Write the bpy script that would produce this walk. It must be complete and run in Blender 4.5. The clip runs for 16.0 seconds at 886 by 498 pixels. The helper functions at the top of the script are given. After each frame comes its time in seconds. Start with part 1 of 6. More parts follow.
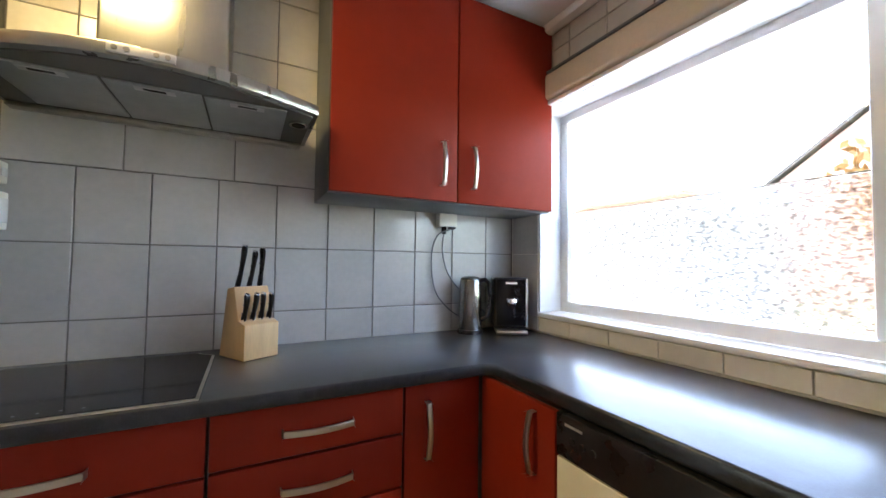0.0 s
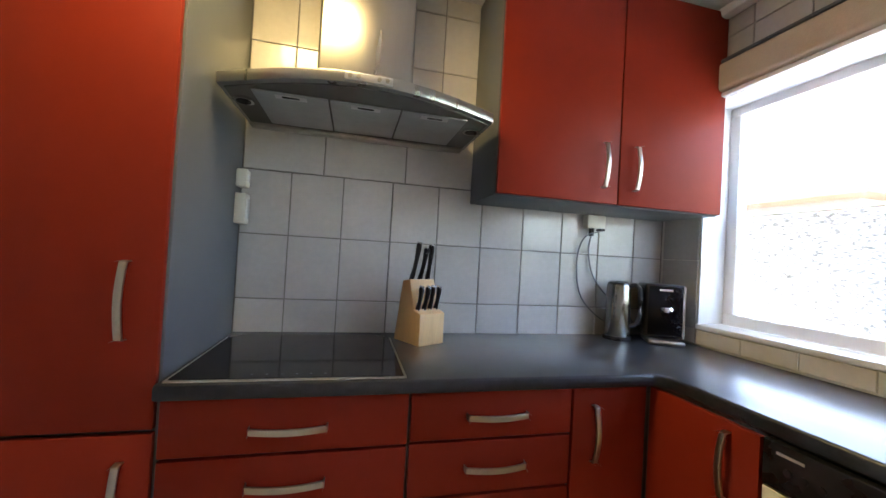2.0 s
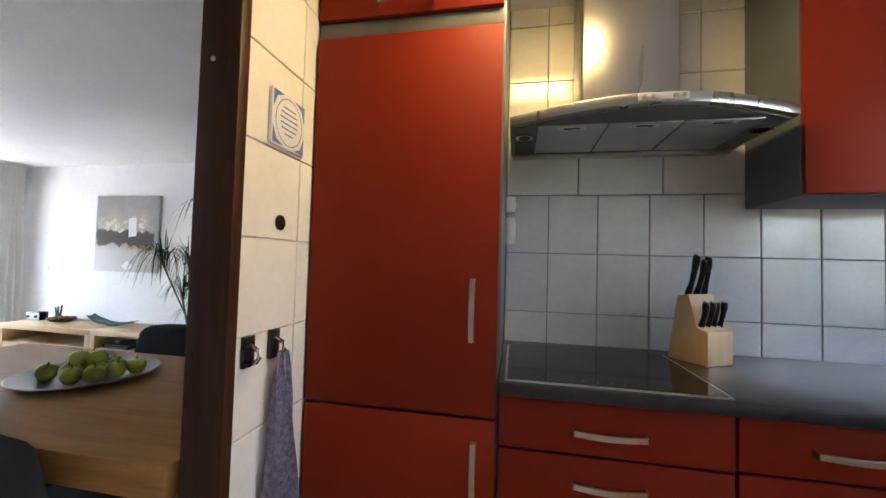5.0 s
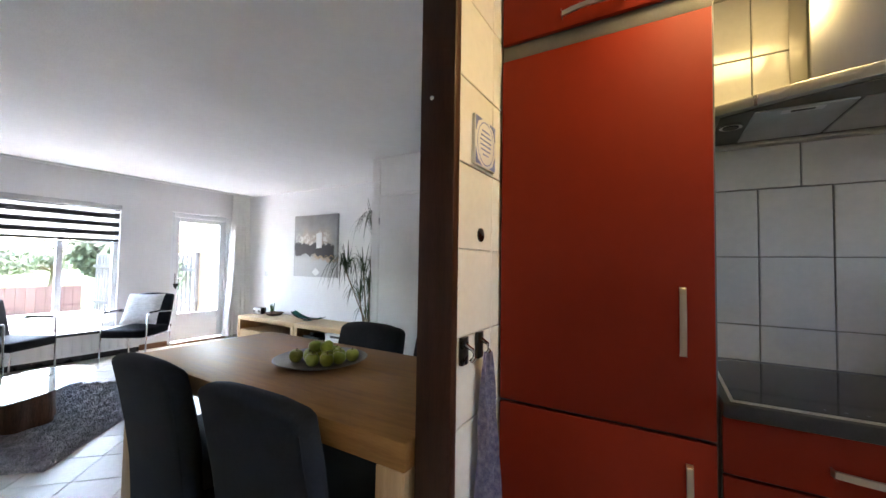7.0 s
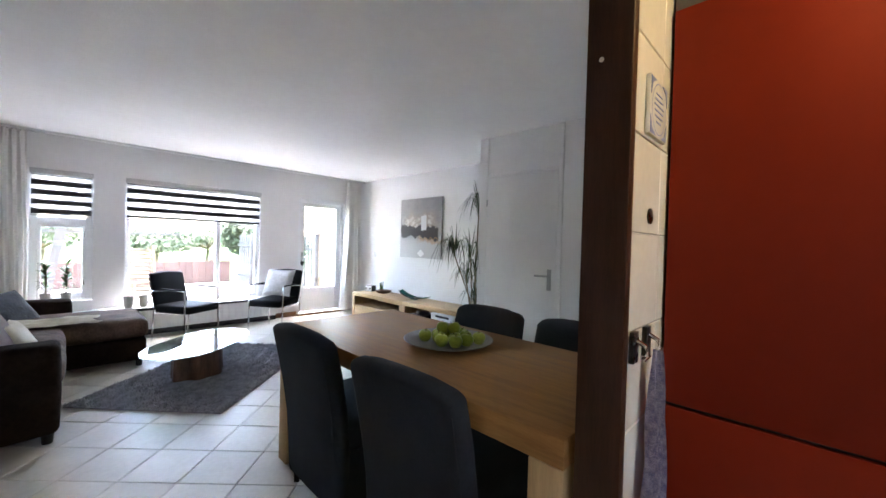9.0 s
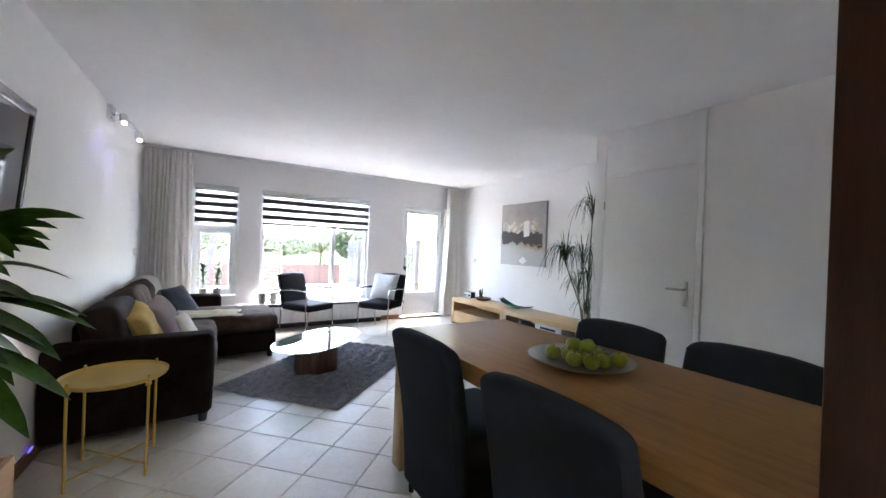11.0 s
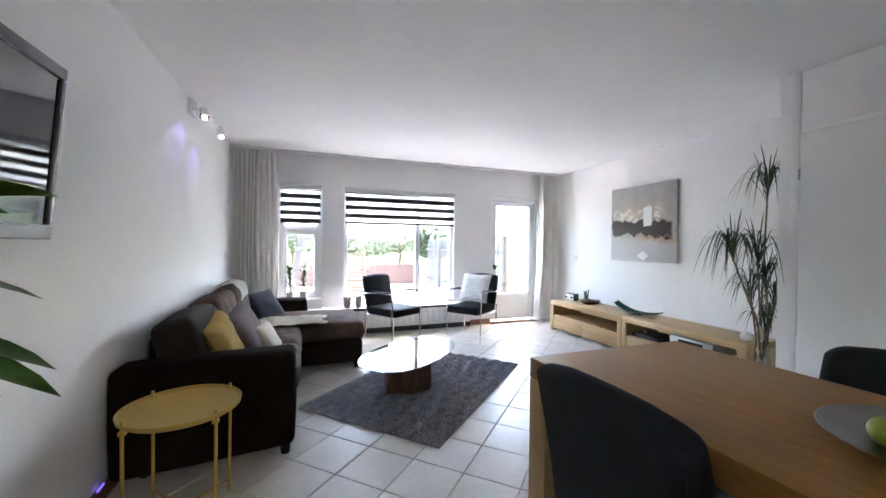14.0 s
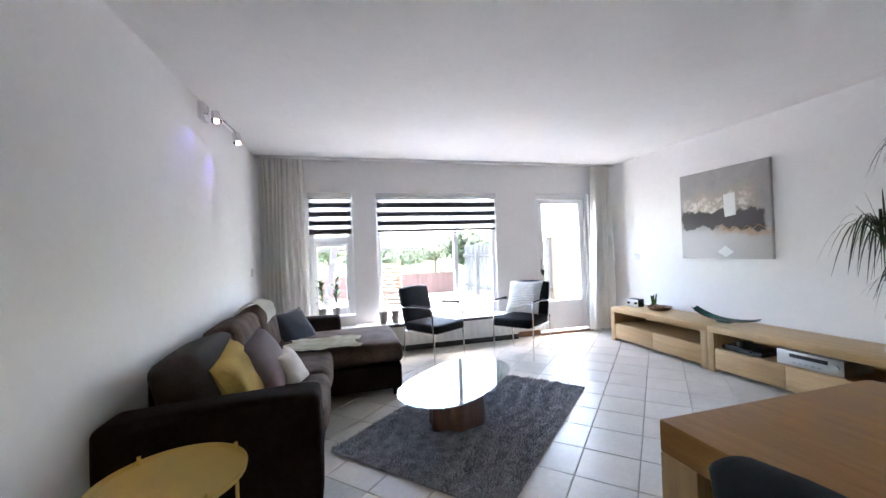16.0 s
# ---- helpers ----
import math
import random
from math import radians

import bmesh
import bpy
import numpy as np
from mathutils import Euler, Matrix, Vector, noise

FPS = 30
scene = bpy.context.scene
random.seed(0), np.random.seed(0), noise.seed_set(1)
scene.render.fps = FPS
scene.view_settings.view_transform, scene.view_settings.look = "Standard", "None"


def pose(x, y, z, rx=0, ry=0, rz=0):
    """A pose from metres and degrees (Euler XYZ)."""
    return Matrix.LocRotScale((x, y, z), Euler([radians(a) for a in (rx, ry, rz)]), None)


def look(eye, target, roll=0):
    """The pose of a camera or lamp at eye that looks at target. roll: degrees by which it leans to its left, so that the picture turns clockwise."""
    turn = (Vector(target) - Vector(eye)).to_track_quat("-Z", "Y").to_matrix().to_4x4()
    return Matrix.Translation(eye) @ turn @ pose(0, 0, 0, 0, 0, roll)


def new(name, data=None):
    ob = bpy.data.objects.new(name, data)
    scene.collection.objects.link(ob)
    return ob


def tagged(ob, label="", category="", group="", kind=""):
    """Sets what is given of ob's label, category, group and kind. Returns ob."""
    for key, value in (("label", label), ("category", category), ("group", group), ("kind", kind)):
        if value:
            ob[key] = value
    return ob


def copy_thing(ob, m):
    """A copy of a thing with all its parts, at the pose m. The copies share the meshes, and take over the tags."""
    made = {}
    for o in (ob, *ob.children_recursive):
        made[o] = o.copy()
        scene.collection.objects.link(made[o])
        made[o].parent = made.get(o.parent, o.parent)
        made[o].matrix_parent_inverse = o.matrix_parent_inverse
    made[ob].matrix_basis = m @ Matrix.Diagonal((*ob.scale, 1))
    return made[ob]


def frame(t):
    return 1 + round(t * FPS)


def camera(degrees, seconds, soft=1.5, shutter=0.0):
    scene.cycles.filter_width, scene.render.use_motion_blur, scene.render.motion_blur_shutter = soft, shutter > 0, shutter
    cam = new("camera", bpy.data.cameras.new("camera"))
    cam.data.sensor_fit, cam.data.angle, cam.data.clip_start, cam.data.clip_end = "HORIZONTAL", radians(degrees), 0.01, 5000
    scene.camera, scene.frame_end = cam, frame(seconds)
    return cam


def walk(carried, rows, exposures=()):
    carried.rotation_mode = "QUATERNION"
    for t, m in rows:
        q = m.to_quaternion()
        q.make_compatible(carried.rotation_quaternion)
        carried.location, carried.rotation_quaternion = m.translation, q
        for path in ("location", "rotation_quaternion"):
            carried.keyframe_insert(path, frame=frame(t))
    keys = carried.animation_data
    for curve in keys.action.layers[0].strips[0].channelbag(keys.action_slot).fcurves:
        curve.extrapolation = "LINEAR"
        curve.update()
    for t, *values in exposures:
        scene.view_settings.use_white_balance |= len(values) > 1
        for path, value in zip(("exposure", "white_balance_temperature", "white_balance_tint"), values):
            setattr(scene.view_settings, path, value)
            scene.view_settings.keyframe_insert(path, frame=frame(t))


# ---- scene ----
cam = camera(99.8, 16.0)
PATH = [
    (0, (-1.582, -1.274, 1.253), (0.191, -2.196, 1.33), 0.7),
    (0.5, (-1.566, -1.22, 1.255), (0.259, -2.036, 1.326), 1.2),
    (1, (-1.554, -1.155, 1.263), (0.318, -1.858, 1.319), 2.2),
    (1.5, (-1.544, -1.092, 1.267), (0.365, -1.687, 1.311), 2.9),
    (2, (-1.54, -1.025, 1.263), (0.405, -1.493, 1.296), 3.3),
    (2.5, (-1.537, -0.952, 1.264), (0.433, -1.3, 1.279), 3.4),
    (3, (-1.546, -0.88, 1.262), (0.444, -1.078, 1.272), 3.2),
    (5.5, (-1.643, -0.595, 1.254), (0.281, -0.057, 1.335), 1.2),
    (6, (-1.673, -0.552, 1.259), (0.196, 0.155, 1.339), 0.8),
    (6.5, (-1.7, -0.517, 1.26), (0.101, 0.348, 1.338), 0.5),
    (7, (-1.728, -0.481, 1.263), (-0.006, 0.534, 1.341), 0.9),
    (7.5, (-1.747, -0.446, 1.264), (-0.1, 0.687, 1.333), 1.4),
    (8, (-1.763, -0.401, 1.261), (-0.188, 0.831, 1.298), 1.6),
    (8.5, (-1.774, -0.353, 1.26), (-0.264, 0.958, 1.259), 1.6),
    (9, (-1.784, -0.304, 1.263), (-0.353, 1.093, 1.236), 1.6),
    (9.5, (-1.798, -0.266, 1.257), (-0.46, 1.22, 1.235), 1.9),
    (10, (-1.811, -0.225, 1.255), (-0.58, 1.352, 1.247), 2.2),
    (12.5, (-1.796, 0.199, 1.226), (-0.947, 2.01, 1.202), 1.3),
    (13, (-1.771, 0.327, 1.223), (-0.988, 2.167, 1.198), 1.0),
    (13.5, (-1.756, 0.451, 1.225), (-1.019, 2.311, 1.2), 0.8),
    (14, (-1.733, 0.594, 1.216), (-1.036, 2.468, 1.192), 0.6),
    (14.5, (-1.714, 0.727, 1.214), (-1.057, 2.616, 1.194), 0.4),
    (15, (-1.691, 0.85, 1.22), (-1.09, 2.757, 1.212), -0.6),
    (15.5, (-1.673, 0.954, 1.224), (-1.118, 2.876, 1.229), -1.6),
    (16, (-1.654, 1.074, 1.223), (-1.131, 3.005, 1.233), -2.2),
]
walk(cam, [(t, look(eye, target, roll)) for t, eye, target, roll in PATH], [(0.0, 5.60, 6800, 11), (3.0, 5.56, 6850, 11), (7.0, 5.28, 6900, 11), (12.5, 5.22, 6900, 11), (16.0, 5.15, 6900, 12)])

# ---- light ----
world = bpy.data.worlds.new("sky")
scene.world = world
world.use_nodes = True
sky = world.node_tree.nodes.new("ShaderNodeTexSky")
sky.sky_type = "NISHITA"
sky.sun_disc = False
sky.sun_elevation = radians(70)
sky.sun_rotation = radians(57)
sky.air_density, sky.dust_density, sky.ozone_density = 1.0, 2.2, 1.0
world.node_tree.nodes["Background"].inputs[1].default_value = 0.15
world.node_tree.links.new(sky.outputs[0], world.node_tree.nodes["Background"].inputs[0])
sun = new("sun", bpy.data.lights.new("sun", "SUN"))
sun.data.energy, sun.data.angle, sun.data.color = 0.31, radians(45), (1.0, 0.96, 0.9)
sun.matrix_world = look((2.1, 1.37, 6.9), (0, 0, 0))


def lamp(name, kind, at, to, watts, color, size=0.1, size_y=0.1):
    li = bpy.data.lights.new(name, kind)
    li.energy, li.color = watts, color
    if kind == "AREA":
        li.shape, li.size, li.size_y = "RECTANGLE", size, size_y
    if kind == "SPOT":
        li.spot_size, li.spot_blend, li.shadow_soft_size = size, 0.8, 0.02
    ob = new(name, li)
    ob.matrix_world = look(at, to)
    return ob


lamp("kitchen_lamp_light", "AREA", (-0.66, -0.745, 2.30), (-0.66, -0.745, 0), 0.11, (1.0, 0.91, 0.47), 0.28, 0.36)
lamp("spot_light", "SPOT", (-2.47, 4.02, 2.185), (-2.58, 3.86, 2.0), 0.10, (0.27, 0.2, 1.0), 0.85)
lamp("spot_light", "SPOT", (-2.40, 4.30, 2.11), (-2.58, 4.20, 1.88), 0.10, (0.27, 0.2, 1.0), 0.85)


# ---- materials ----
def M(name, col, rough=0.5, metal=0.0, var=0.12, scale=6.0, bump=0.0, bscale=80.0, col2=None, stretch=(1, 1, 1), rnd=0.0, coat=0.0,
      trans=0.0, sheen=0.0, emit=None, emit_s=0.0, spec=0.5, rvar=0.1, fine=0.35):
    """A procedural surface: colour broken at two scales, gloss that varies a little, fine relief."""
    m = bpy.data.materials.new(name)
    m.use_nodes = True
    n, l = m.node_tree.nodes, m.node_tree.links
    b = n["Principled BSDF"]
    co = n.new("ShaderNodeTexCoord")
    mp = n.new("ShaderNodeMapping")
    mp.inputs["Scale"].default_value = stretch
    info = n.new("ShaderNodeObjectInfo")
    add = n.new("ShaderNodeVectorMath")
    mul = n.new("ShaderNodeVectorMath")
    mul.operation = "MULTIPLY"
    mul.inputs[1].default_value = (7.1, 3.7, 5.3)
    l.new(info.outputs["Random"], mul.inputs[0])
    l.new(co.outputs["Object"], add.inputs[0])
    l.new(mul.outputs[0], add.inputs[1])
    l.new(add.outputs[0], mp.inputs["Vector"])
    big, small = n.new("ShaderNodeTexNoise"), n.new("ShaderNodeTexNoise")
    big.inputs["Scale"].default_value, big.inputs["Detail"].default_value = scale, 5
    small.inputs["Scale"].default_value, small.inputs["Detail"].default_value = scale * 9, 3
    mixf = n.new("ShaderNodeMix")
    mixf.inputs[0].default_value = fine
    l.new(mp.outputs[0], big.inputs["Vector"])
    l.new(mp.outputs[0], small.inputs["Vector"])
    l.new(big.outputs[0], mixf.inputs[2])
    l.new(small.outputs[0], mixf.inputs[3])
    ramp = n.new("ShaderNodeValToRGB")
    lo = [max(0.0, c * (1 - var)) for c in col]
    hi = list(col2) if col2 else [min(1.0, c * (1 + var)) for c in col]
    ramp.color_ramp.elements[0].color, ramp.color_ramp.elements[1].color = (*lo, 1), (*hi, 1)
    ramp.color_ramp.elements[0].position, ramp.color_ramp.elements[1].position = 0.34, 0.66
    l.new(mixf.outputs[0], ramp.inputs[0])
    out = ramp.outputs[0]
    if rnd:
        hsv = n.new("ShaderNodeHueSaturation")
        mr = n.new("ShaderNodeMapRange")
        mr.inputs[3].default_value, mr.inputs[4].default_value = 1 - rnd, 1 + rnd
        l.new(info.outputs["Random"], mr.inputs[0])
        l.new(mr.outputs[0], hsv.inputs["Value"])
        l.new(out, hsv.inputs["Color"])
        out = hsv.outputs[0]
    l.new(out, b.inputs["Base Color"])
    b.inputs["Metallic"].default_value = metal
    b.inputs["Specular IOR Level"].default_value = spec
    rr = n.new("ShaderNodeMapRange")
    rr.inputs[3].default_value, rr.inputs[4].default_value = max(0.02, rough * (1 - rvar)), min(1.0, rough * (1 + rvar))
    l.new(big.outputs[0], rr.inputs[0])
    l.new(rr.outputs[0], b.inputs["Roughness"])
    b.inputs["Coat Weight"].default_value = coat
    b.inputs["Sheen Weight"].default_value = sheen
    b.inputs["Transmission Weight"].default_value = trans
    if emit:
        b.inputs["Emission Color"].default_value, b.inputs["Emission Strength"].default_value = (*emit, 1), emit_s
    if bump:
        bt, bn = n.new("ShaderNodeTexNoise"), n.new("ShaderNodeBump")
        bt.inputs["Scale"].default_value, bt.inputs["Detail"].default_value = bscale, 4
        bn.inputs["Strength"].default_value, bn.inputs["Distance"].default_value = bump, 0.01
        l.new(mp.outputs[0], bt.inputs["Vector"])
        l.new(bt.outputs[0], bn.inputs["Height"])
        l.new(bn.outputs[0], b.inputs["Normal"])
    return m


def clear_glass(name, gloss=0.07, tint=(1, 1, 1), rough=0.0):
    m = bpy.data.materials.new(name)
    m.use_nodes = True
    n, l = m.node_tree.nodes, m.node_tree.links
    n.remove(n["Principled BSDF"])
    t, g, x = n.new("ShaderNodeBsdfTransparent"), n.new("ShaderNodeBsdfGlossy"), n.new("ShaderNodeMixShader")
    t.inputs[0].default_value, g.inputs["Roughness"].default_value, x.inputs[0].default_value = (*tint, 1), rough, gloss
    l.new(t.outputs[0], x.inputs[1])
    l.new(g.outputs[0], x.inputs[2])
    l.new(x.outputs[0], n["Material Output"].inputs[0])
    return m


def sheer(name, col, part_clear, glow=0.5):
    """Thin cloth that lets light through."""
    m = bpy.data.materials.new(name)
    m.use_nodes = True
    n, l = m.node_tree.nodes, m.node_tree.links
    n.remove(n["Principled BSDF"])
    d, t, c = n.new("ShaderNodeBsdfDiffuse"), n.new("ShaderNodeBsdfTranslucent"), n.new("ShaderNodeBsdfTransparent")
    a, b = n.new("ShaderNodeMixShader"), n.new("ShaderNodeMixShader")
    w = n.new("ShaderNodeTexNoise")
    w.inputs["Scale"].default_value = 220
    rp = n.new("ShaderNodeValToRGB")
    rp.color_ramp.elements[0].color, rp.color_ramp.elements[1].color = (*[k * 0.9 for k in col], 1), (*col, 1)
    l.new(w.outputs[0], rp.inputs[0])
    l.new(rp.outputs[0], d.inputs[0])
    l.new(rp.outputs[0], t.inputs[0])
    a.inputs[0].default_value, b.inputs[0].default_value = glow, part_clear
    l.new(d.outputs[0], a.inputs[1])
    l.new(t.outputs[0], a.inputs[2])
    l.new(a.outputs[0], b.inputs[1])
    l.new(c.outputs[0], b.inputs[2])
    l.new(b.outputs[0], n["Material Output"].inputs[0])
    return m


def pebble_glass(name):
    """Obscured frosted glass: a rippled sheet, its refracted darks put into a mottled colour."""
    m = bpy.data.materials.new(name)
    m.use_nodes = True
    n, l = m.node_tree.nodes, m.node_tree.links
    b = n["Principled BSDF"]
    b.inputs["Transmission Weight"].default_value, b.inputs["Roughness"].default_value, b.inputs["IOR"].default_value = 1.0, 0.25, 1.2
    co, v, bp, rp = n.new("ShaderNodeTexCoord"), n.new("ShaderNodeTexVoronoi"), n.new("ShaderNodeBump"), n.new("ShaderNodeValToRGB")
    v.feature = "SMOOTH_F1"
    v.inputs["Scale"].default_value = 88
    mp, ns, mx = n.new("ShaderNodeMapping"), n.new("ShaderNodeTexNoise"), n.new("ShaderNodeMix")
    mp.inputs["Scale"].default_value = (0.9, 0.9, 1.7)
    ns.inputs["Scale"].default_value, ns.inputs["Detail"].default_value = 60, 3
    mx.inputs[0].default_value = 0.45
    rp.color_ramp.elements[0].position, rp.color_ramp.elements[1].position = 0.30, 0.56
    rp.color_ramp.elements[0].color, rp.color_ramp.elements[1].color = (0.62, 0.61, 0.59, 1), (0.13, 0.125, 0.12, 1)
    bp.inputs["Strength"].default_value, bp.inputs["Distance"].default_value = 0.6, 0.004
    l.new(co.outputs["Object"], mp.inputs[0])
    l.new(mp.outputs[0], v.inputs["Vector"])
    l.new(mp.outputs[0], ns.inputs["Vector"])
    l.new(v.outputs["Distance"], mx.inputs[2])
    l.new(ns.outputs[0], mx.inputs[3])
    l.new(mx.outputs[0], rp.inputs[0])
    l.new(rp.outputs[0], b.inputs["Base Color"])
    l.new(v.outputs["Distance"], bp.inputs["Height"])
    l.new(bp.outputs[0], b.inputs["Normal"])
    return m


WALL = M("wall_paint", (0.81, 0.80, 0.795), 0.75, var=0.025, scale=2.2, bump=0.12, bscale=140)
CEIL = M("ceiling_plaster", (0.80, 0.795, 0.79), 0.9, var=0.03, scale=1.6, bump=0.25, bscale=90)
WHITE = M("white_gloss_paint", (0.80, 0.80, 0.79), 0.35, var=0.03, scale=3, bump=0.03, bscale=60)
PVC = M("white_plastic_frame", (0.82, 0.83, 0.84), 0.3, var=0.02, scale=4)
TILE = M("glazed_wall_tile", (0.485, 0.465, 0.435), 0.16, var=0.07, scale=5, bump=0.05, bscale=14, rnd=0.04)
# paler copies of the wall tile, warm lamplight put into their colour
TILE2 = M("lit_cream_wall_tile", (0.60, 0.57, 0.50), 0.10, var=0.06, scale=5, bump=0.05, bscale=14, rnd=0.04)
TILE3 = M("lit_ivory_wall_tile", (0.77, 0.75, 0.69), 0.14, var=0.05, scale=5, bump=0.05, bscale=14, rnd=0.03)
GROUT = M("grey_grout", (0.20, 0.19, 0.18), 0.9, var=0.2, scale=30)
GROUT_W = M("light_grout", (0.70, 0.68, 0.62), 0.9, var=0.15, scale=30)
FTILE = M("cream_floor_tile", (0.60, 0.565, 0.51), 0.33, var=0.10, scale=4, bump=0.05, bscale=10, rnd=0.04, rvar=0.2)
FGROUT = M("floor_grout", (0.27, 0.25, 0.22), 0.9, var=0.2, scale=20)
RED = M("red_satin_laminate", (0.205, 0.0190, 0.0078), 0.5, spec=0.10, var=0.06, scale=2, bump=0.04, bscale=220, rvar=0.15)
CARCASS = M("grey_melamine", (0.092, 0.101, 0.112), 0.42, var=0.05, scale=3, bump=0.03, bscale=200)
WORKTOP = M("dark_slate_laminate", (0.016, 0.0185, 0.025), 0.34, var=0.3, scale=26, bump=0.02, bscale=200, rvar=0.1, spec=0.25)
STEEL = M("brushed_steel", (0.52, 0.50, 0.46), 0.30, 1.0, var=0.08, scale=8, stretch=(40, 1, 40), rvar=0.25)
wn, wl = WORKTOP.node_tree.nodes, WORKTOP.node_tree.links
wn["Principled BSDF"].inputs["Coat Roughness"].default_value = 0.25
wn["Principled BSDF"].inputs["Coat IOR"].default_value = 3.0
facing, gloss = wn.new("ShaderNodeLayerWeight"), wn.new("ShaderNodeMapRange")
facing.inputs[0].default_value = 0.5
for k, w in ((1, 0.35), (2, 0.80), (3, 0.06), (4, 1.0)):
    gloss.inputs[k].default_value = w
wl.new(facing.outputs["Facing"], gloss.inputs[0])
wl.new(gloss.outputs[0], wn["Principled BSDF"].inputs["Coat Weight"])
STEEL_H = M("brushed_steel_hood", (0.36, 0.35, 0.32), 0.28, 1.0, var=0.03, scale=6, stretch=(3, 3, 0.5), rvar=0.08)
ALU = M("grey_aluminium", (0.40, 0.41, 0.41), 0.4, 1.0, var=0.08, scale=20)
VENT = M("dull_grey_vent", (0.13, 0.125, 0.115), 0.6, 0.2, var=0.1, scale=20)
NICKEL = M("satin_nickel", (0.44, 0.41, 0.355), 0.30, 1.0, var=0.06, scale=25)
CHROME = M("polished_chrome", (0.75, 0.75, 0.76), 0.1, 1.0, var=0.03)
BLACKGL = M("black_ceramic_glass", (0.006, 0.006, 0.008), 0.07, var=0.2, scale=12, spec=0.22)
BLACKPL = M("black_plastic", (0.012, 0.012, 0.014), 0.28, var=0.25, scale=15)
CREAMPL = M("cream_enamel", (0.66, 0.60, 0.43), 0.35, var=0.03)
DARKWOOD = M("mahogany_stain", (0.045, 0.0165, 0.0085), 0.45, var=0.35, scale=5, stretch=(6, 6, 0.6), bump=0.1, bscale=60, spec=0.25)
OAK_T = M("oak_table", (0.30, 0.138, 0.037), 0.46, spec=0.25, var=0.18, scale=4, stretch=(8, 0.6, 8), bump=0.05, bscale=60, col2=(0.38, 0.188, 0.058), rvar=0.25)
OAK_L = M("pale_oak", (0.52, 0.33, 0.15), 0.45, var=0.13, scale=4, stretch=(7, 0.6, 7), bump=0.06, bscale=60, col2=(0.60, 0.40, 0.20))
OAK_V = M("pale_oak_upright", (0.50, 0.32, 0.15), 0.45, var=0.13, scale=4, stretch=(7, 7, 0.6), bump=0.06, bscale=60, col2=(0.58, 0.39, 0.20))
BEECH = M("beech_block", (0.56, 0.36, 0.17), 0.4, var=0.10, scale=6, stretch=(5, 5, 0.8))
SKIRT = M("wood_skirting", (0.22, 0.10, 0.045), 0.45, var=0.2, scale=6, stretch=(1, 1, 6))
STUMP = M("walnut_stump", (0.13, 0.055, 0.03), 0.45, var=0.5, scale=7, stretch=(3, 3, 0.5), bump=0.4, bscale=24, col2=(0.20, 0.09, 0.05))
CHARC = M("charcoal_fabric", (0.018, 0.022, 0.030), 0.95, var=0.22, scale=10, bump=0.25, bscale=500, spec=0.25)
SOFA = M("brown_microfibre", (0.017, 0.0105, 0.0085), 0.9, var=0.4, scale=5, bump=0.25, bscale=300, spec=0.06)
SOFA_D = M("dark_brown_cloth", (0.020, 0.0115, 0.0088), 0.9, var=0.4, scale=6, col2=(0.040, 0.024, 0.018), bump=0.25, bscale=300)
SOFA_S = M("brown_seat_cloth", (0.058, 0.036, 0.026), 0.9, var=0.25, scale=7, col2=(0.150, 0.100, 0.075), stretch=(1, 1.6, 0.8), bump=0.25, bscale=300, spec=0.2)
YELLOW = M("mustard_powder_coat", (0.50, 0.32, 0.065), 0.42, var=0.05, scale=10)
CUSH_Y = M("yellow_cotton", (0.44, 0.30, 0.085), 0.9, var=0.15, scale=9, bump=0.3, bscale=260)
CUSH_G = M("taupe_cotton", (0.20, 0.155, 0.16), 0.9, var=0.12, scale=9, bump=0.3, bscale=260)
CUSH_W = M("cream_wool", (0.66, 0.61, 0.54), 0.95, var=0.12, scale=9, bump=0.4, bscale=180)
CUSH_B = M("slate_plush", (0.026, 0.031, 0.044), 0.95, var=0.4, scale=26, bump=0.9, bscale=70, sheen=0.3)
KNIT = M("white_knit", (0.80, 0.79, 0.78), 0.95, var=0.12, scale=22, bump=0.9, bscale=90)
kn = KNIT.node_tree.nodes
wv, kb2 = kn.new("ShaderNodeTexWave"), kn.new("ShaderNodeBump")
wv.bands_direction = "DIAGONAL"
wv.inputs["Scale"].default_value, wv.inputs["Distortion"].default_value, wv.inputs["Detail Scale"].default_value = 14.0, 3.0, 2.0
kb2.inputs["Strength"].default_value, kb2.inputs["Distance"].default_value = 0.45, 0.012
KNIT.node_tree.links.new([k for k in kn if k.type == "TEX_COORD"][0].outputs["Object"], wv.inputs["Vector"])
KNIT.node_tree.links.new(wv.outputs[1], kb2.inputs["Height"])
KNIT.node_tree.links.new(kb2.outputs[0], kn["Principled BSDF"].inputs["Normal"])
THROW = M("patterned_throw", (0.66, 0.57, 0.34), 0.95, var=0.3, scale=12, bump=0.3, bscale=200, col2=(0.75, 0.70, 0.58))
RUGM = M("grey_shaggy_wool", (0.26, 0.265, 0.29), 1.0, var=0.5, scale=16, col2=(0.58, 0.585, 0.63), fine=0.6)
LEATHER = M("black_leather", (0.011, 0.012, 0.015), 0.6, spec=0.06, var=0.2, scale=12, bump=0.2, bscale=160)
CURTAIN = sheer("linen_curtain", (0.88, 0.86, 0.82), 0.0, 0.14)
BLIND_W = sheer("sheer_band", (0.85, 0.85, 0.86), 0.35)
BLIND_D = M("charcoal_blind_band", (0.055, 0.058, 0.07), 0.85, var=0.12, scale=40, bump=0.1, bscale=300)
GLASS = clear_glass("window_glass", 0.06)
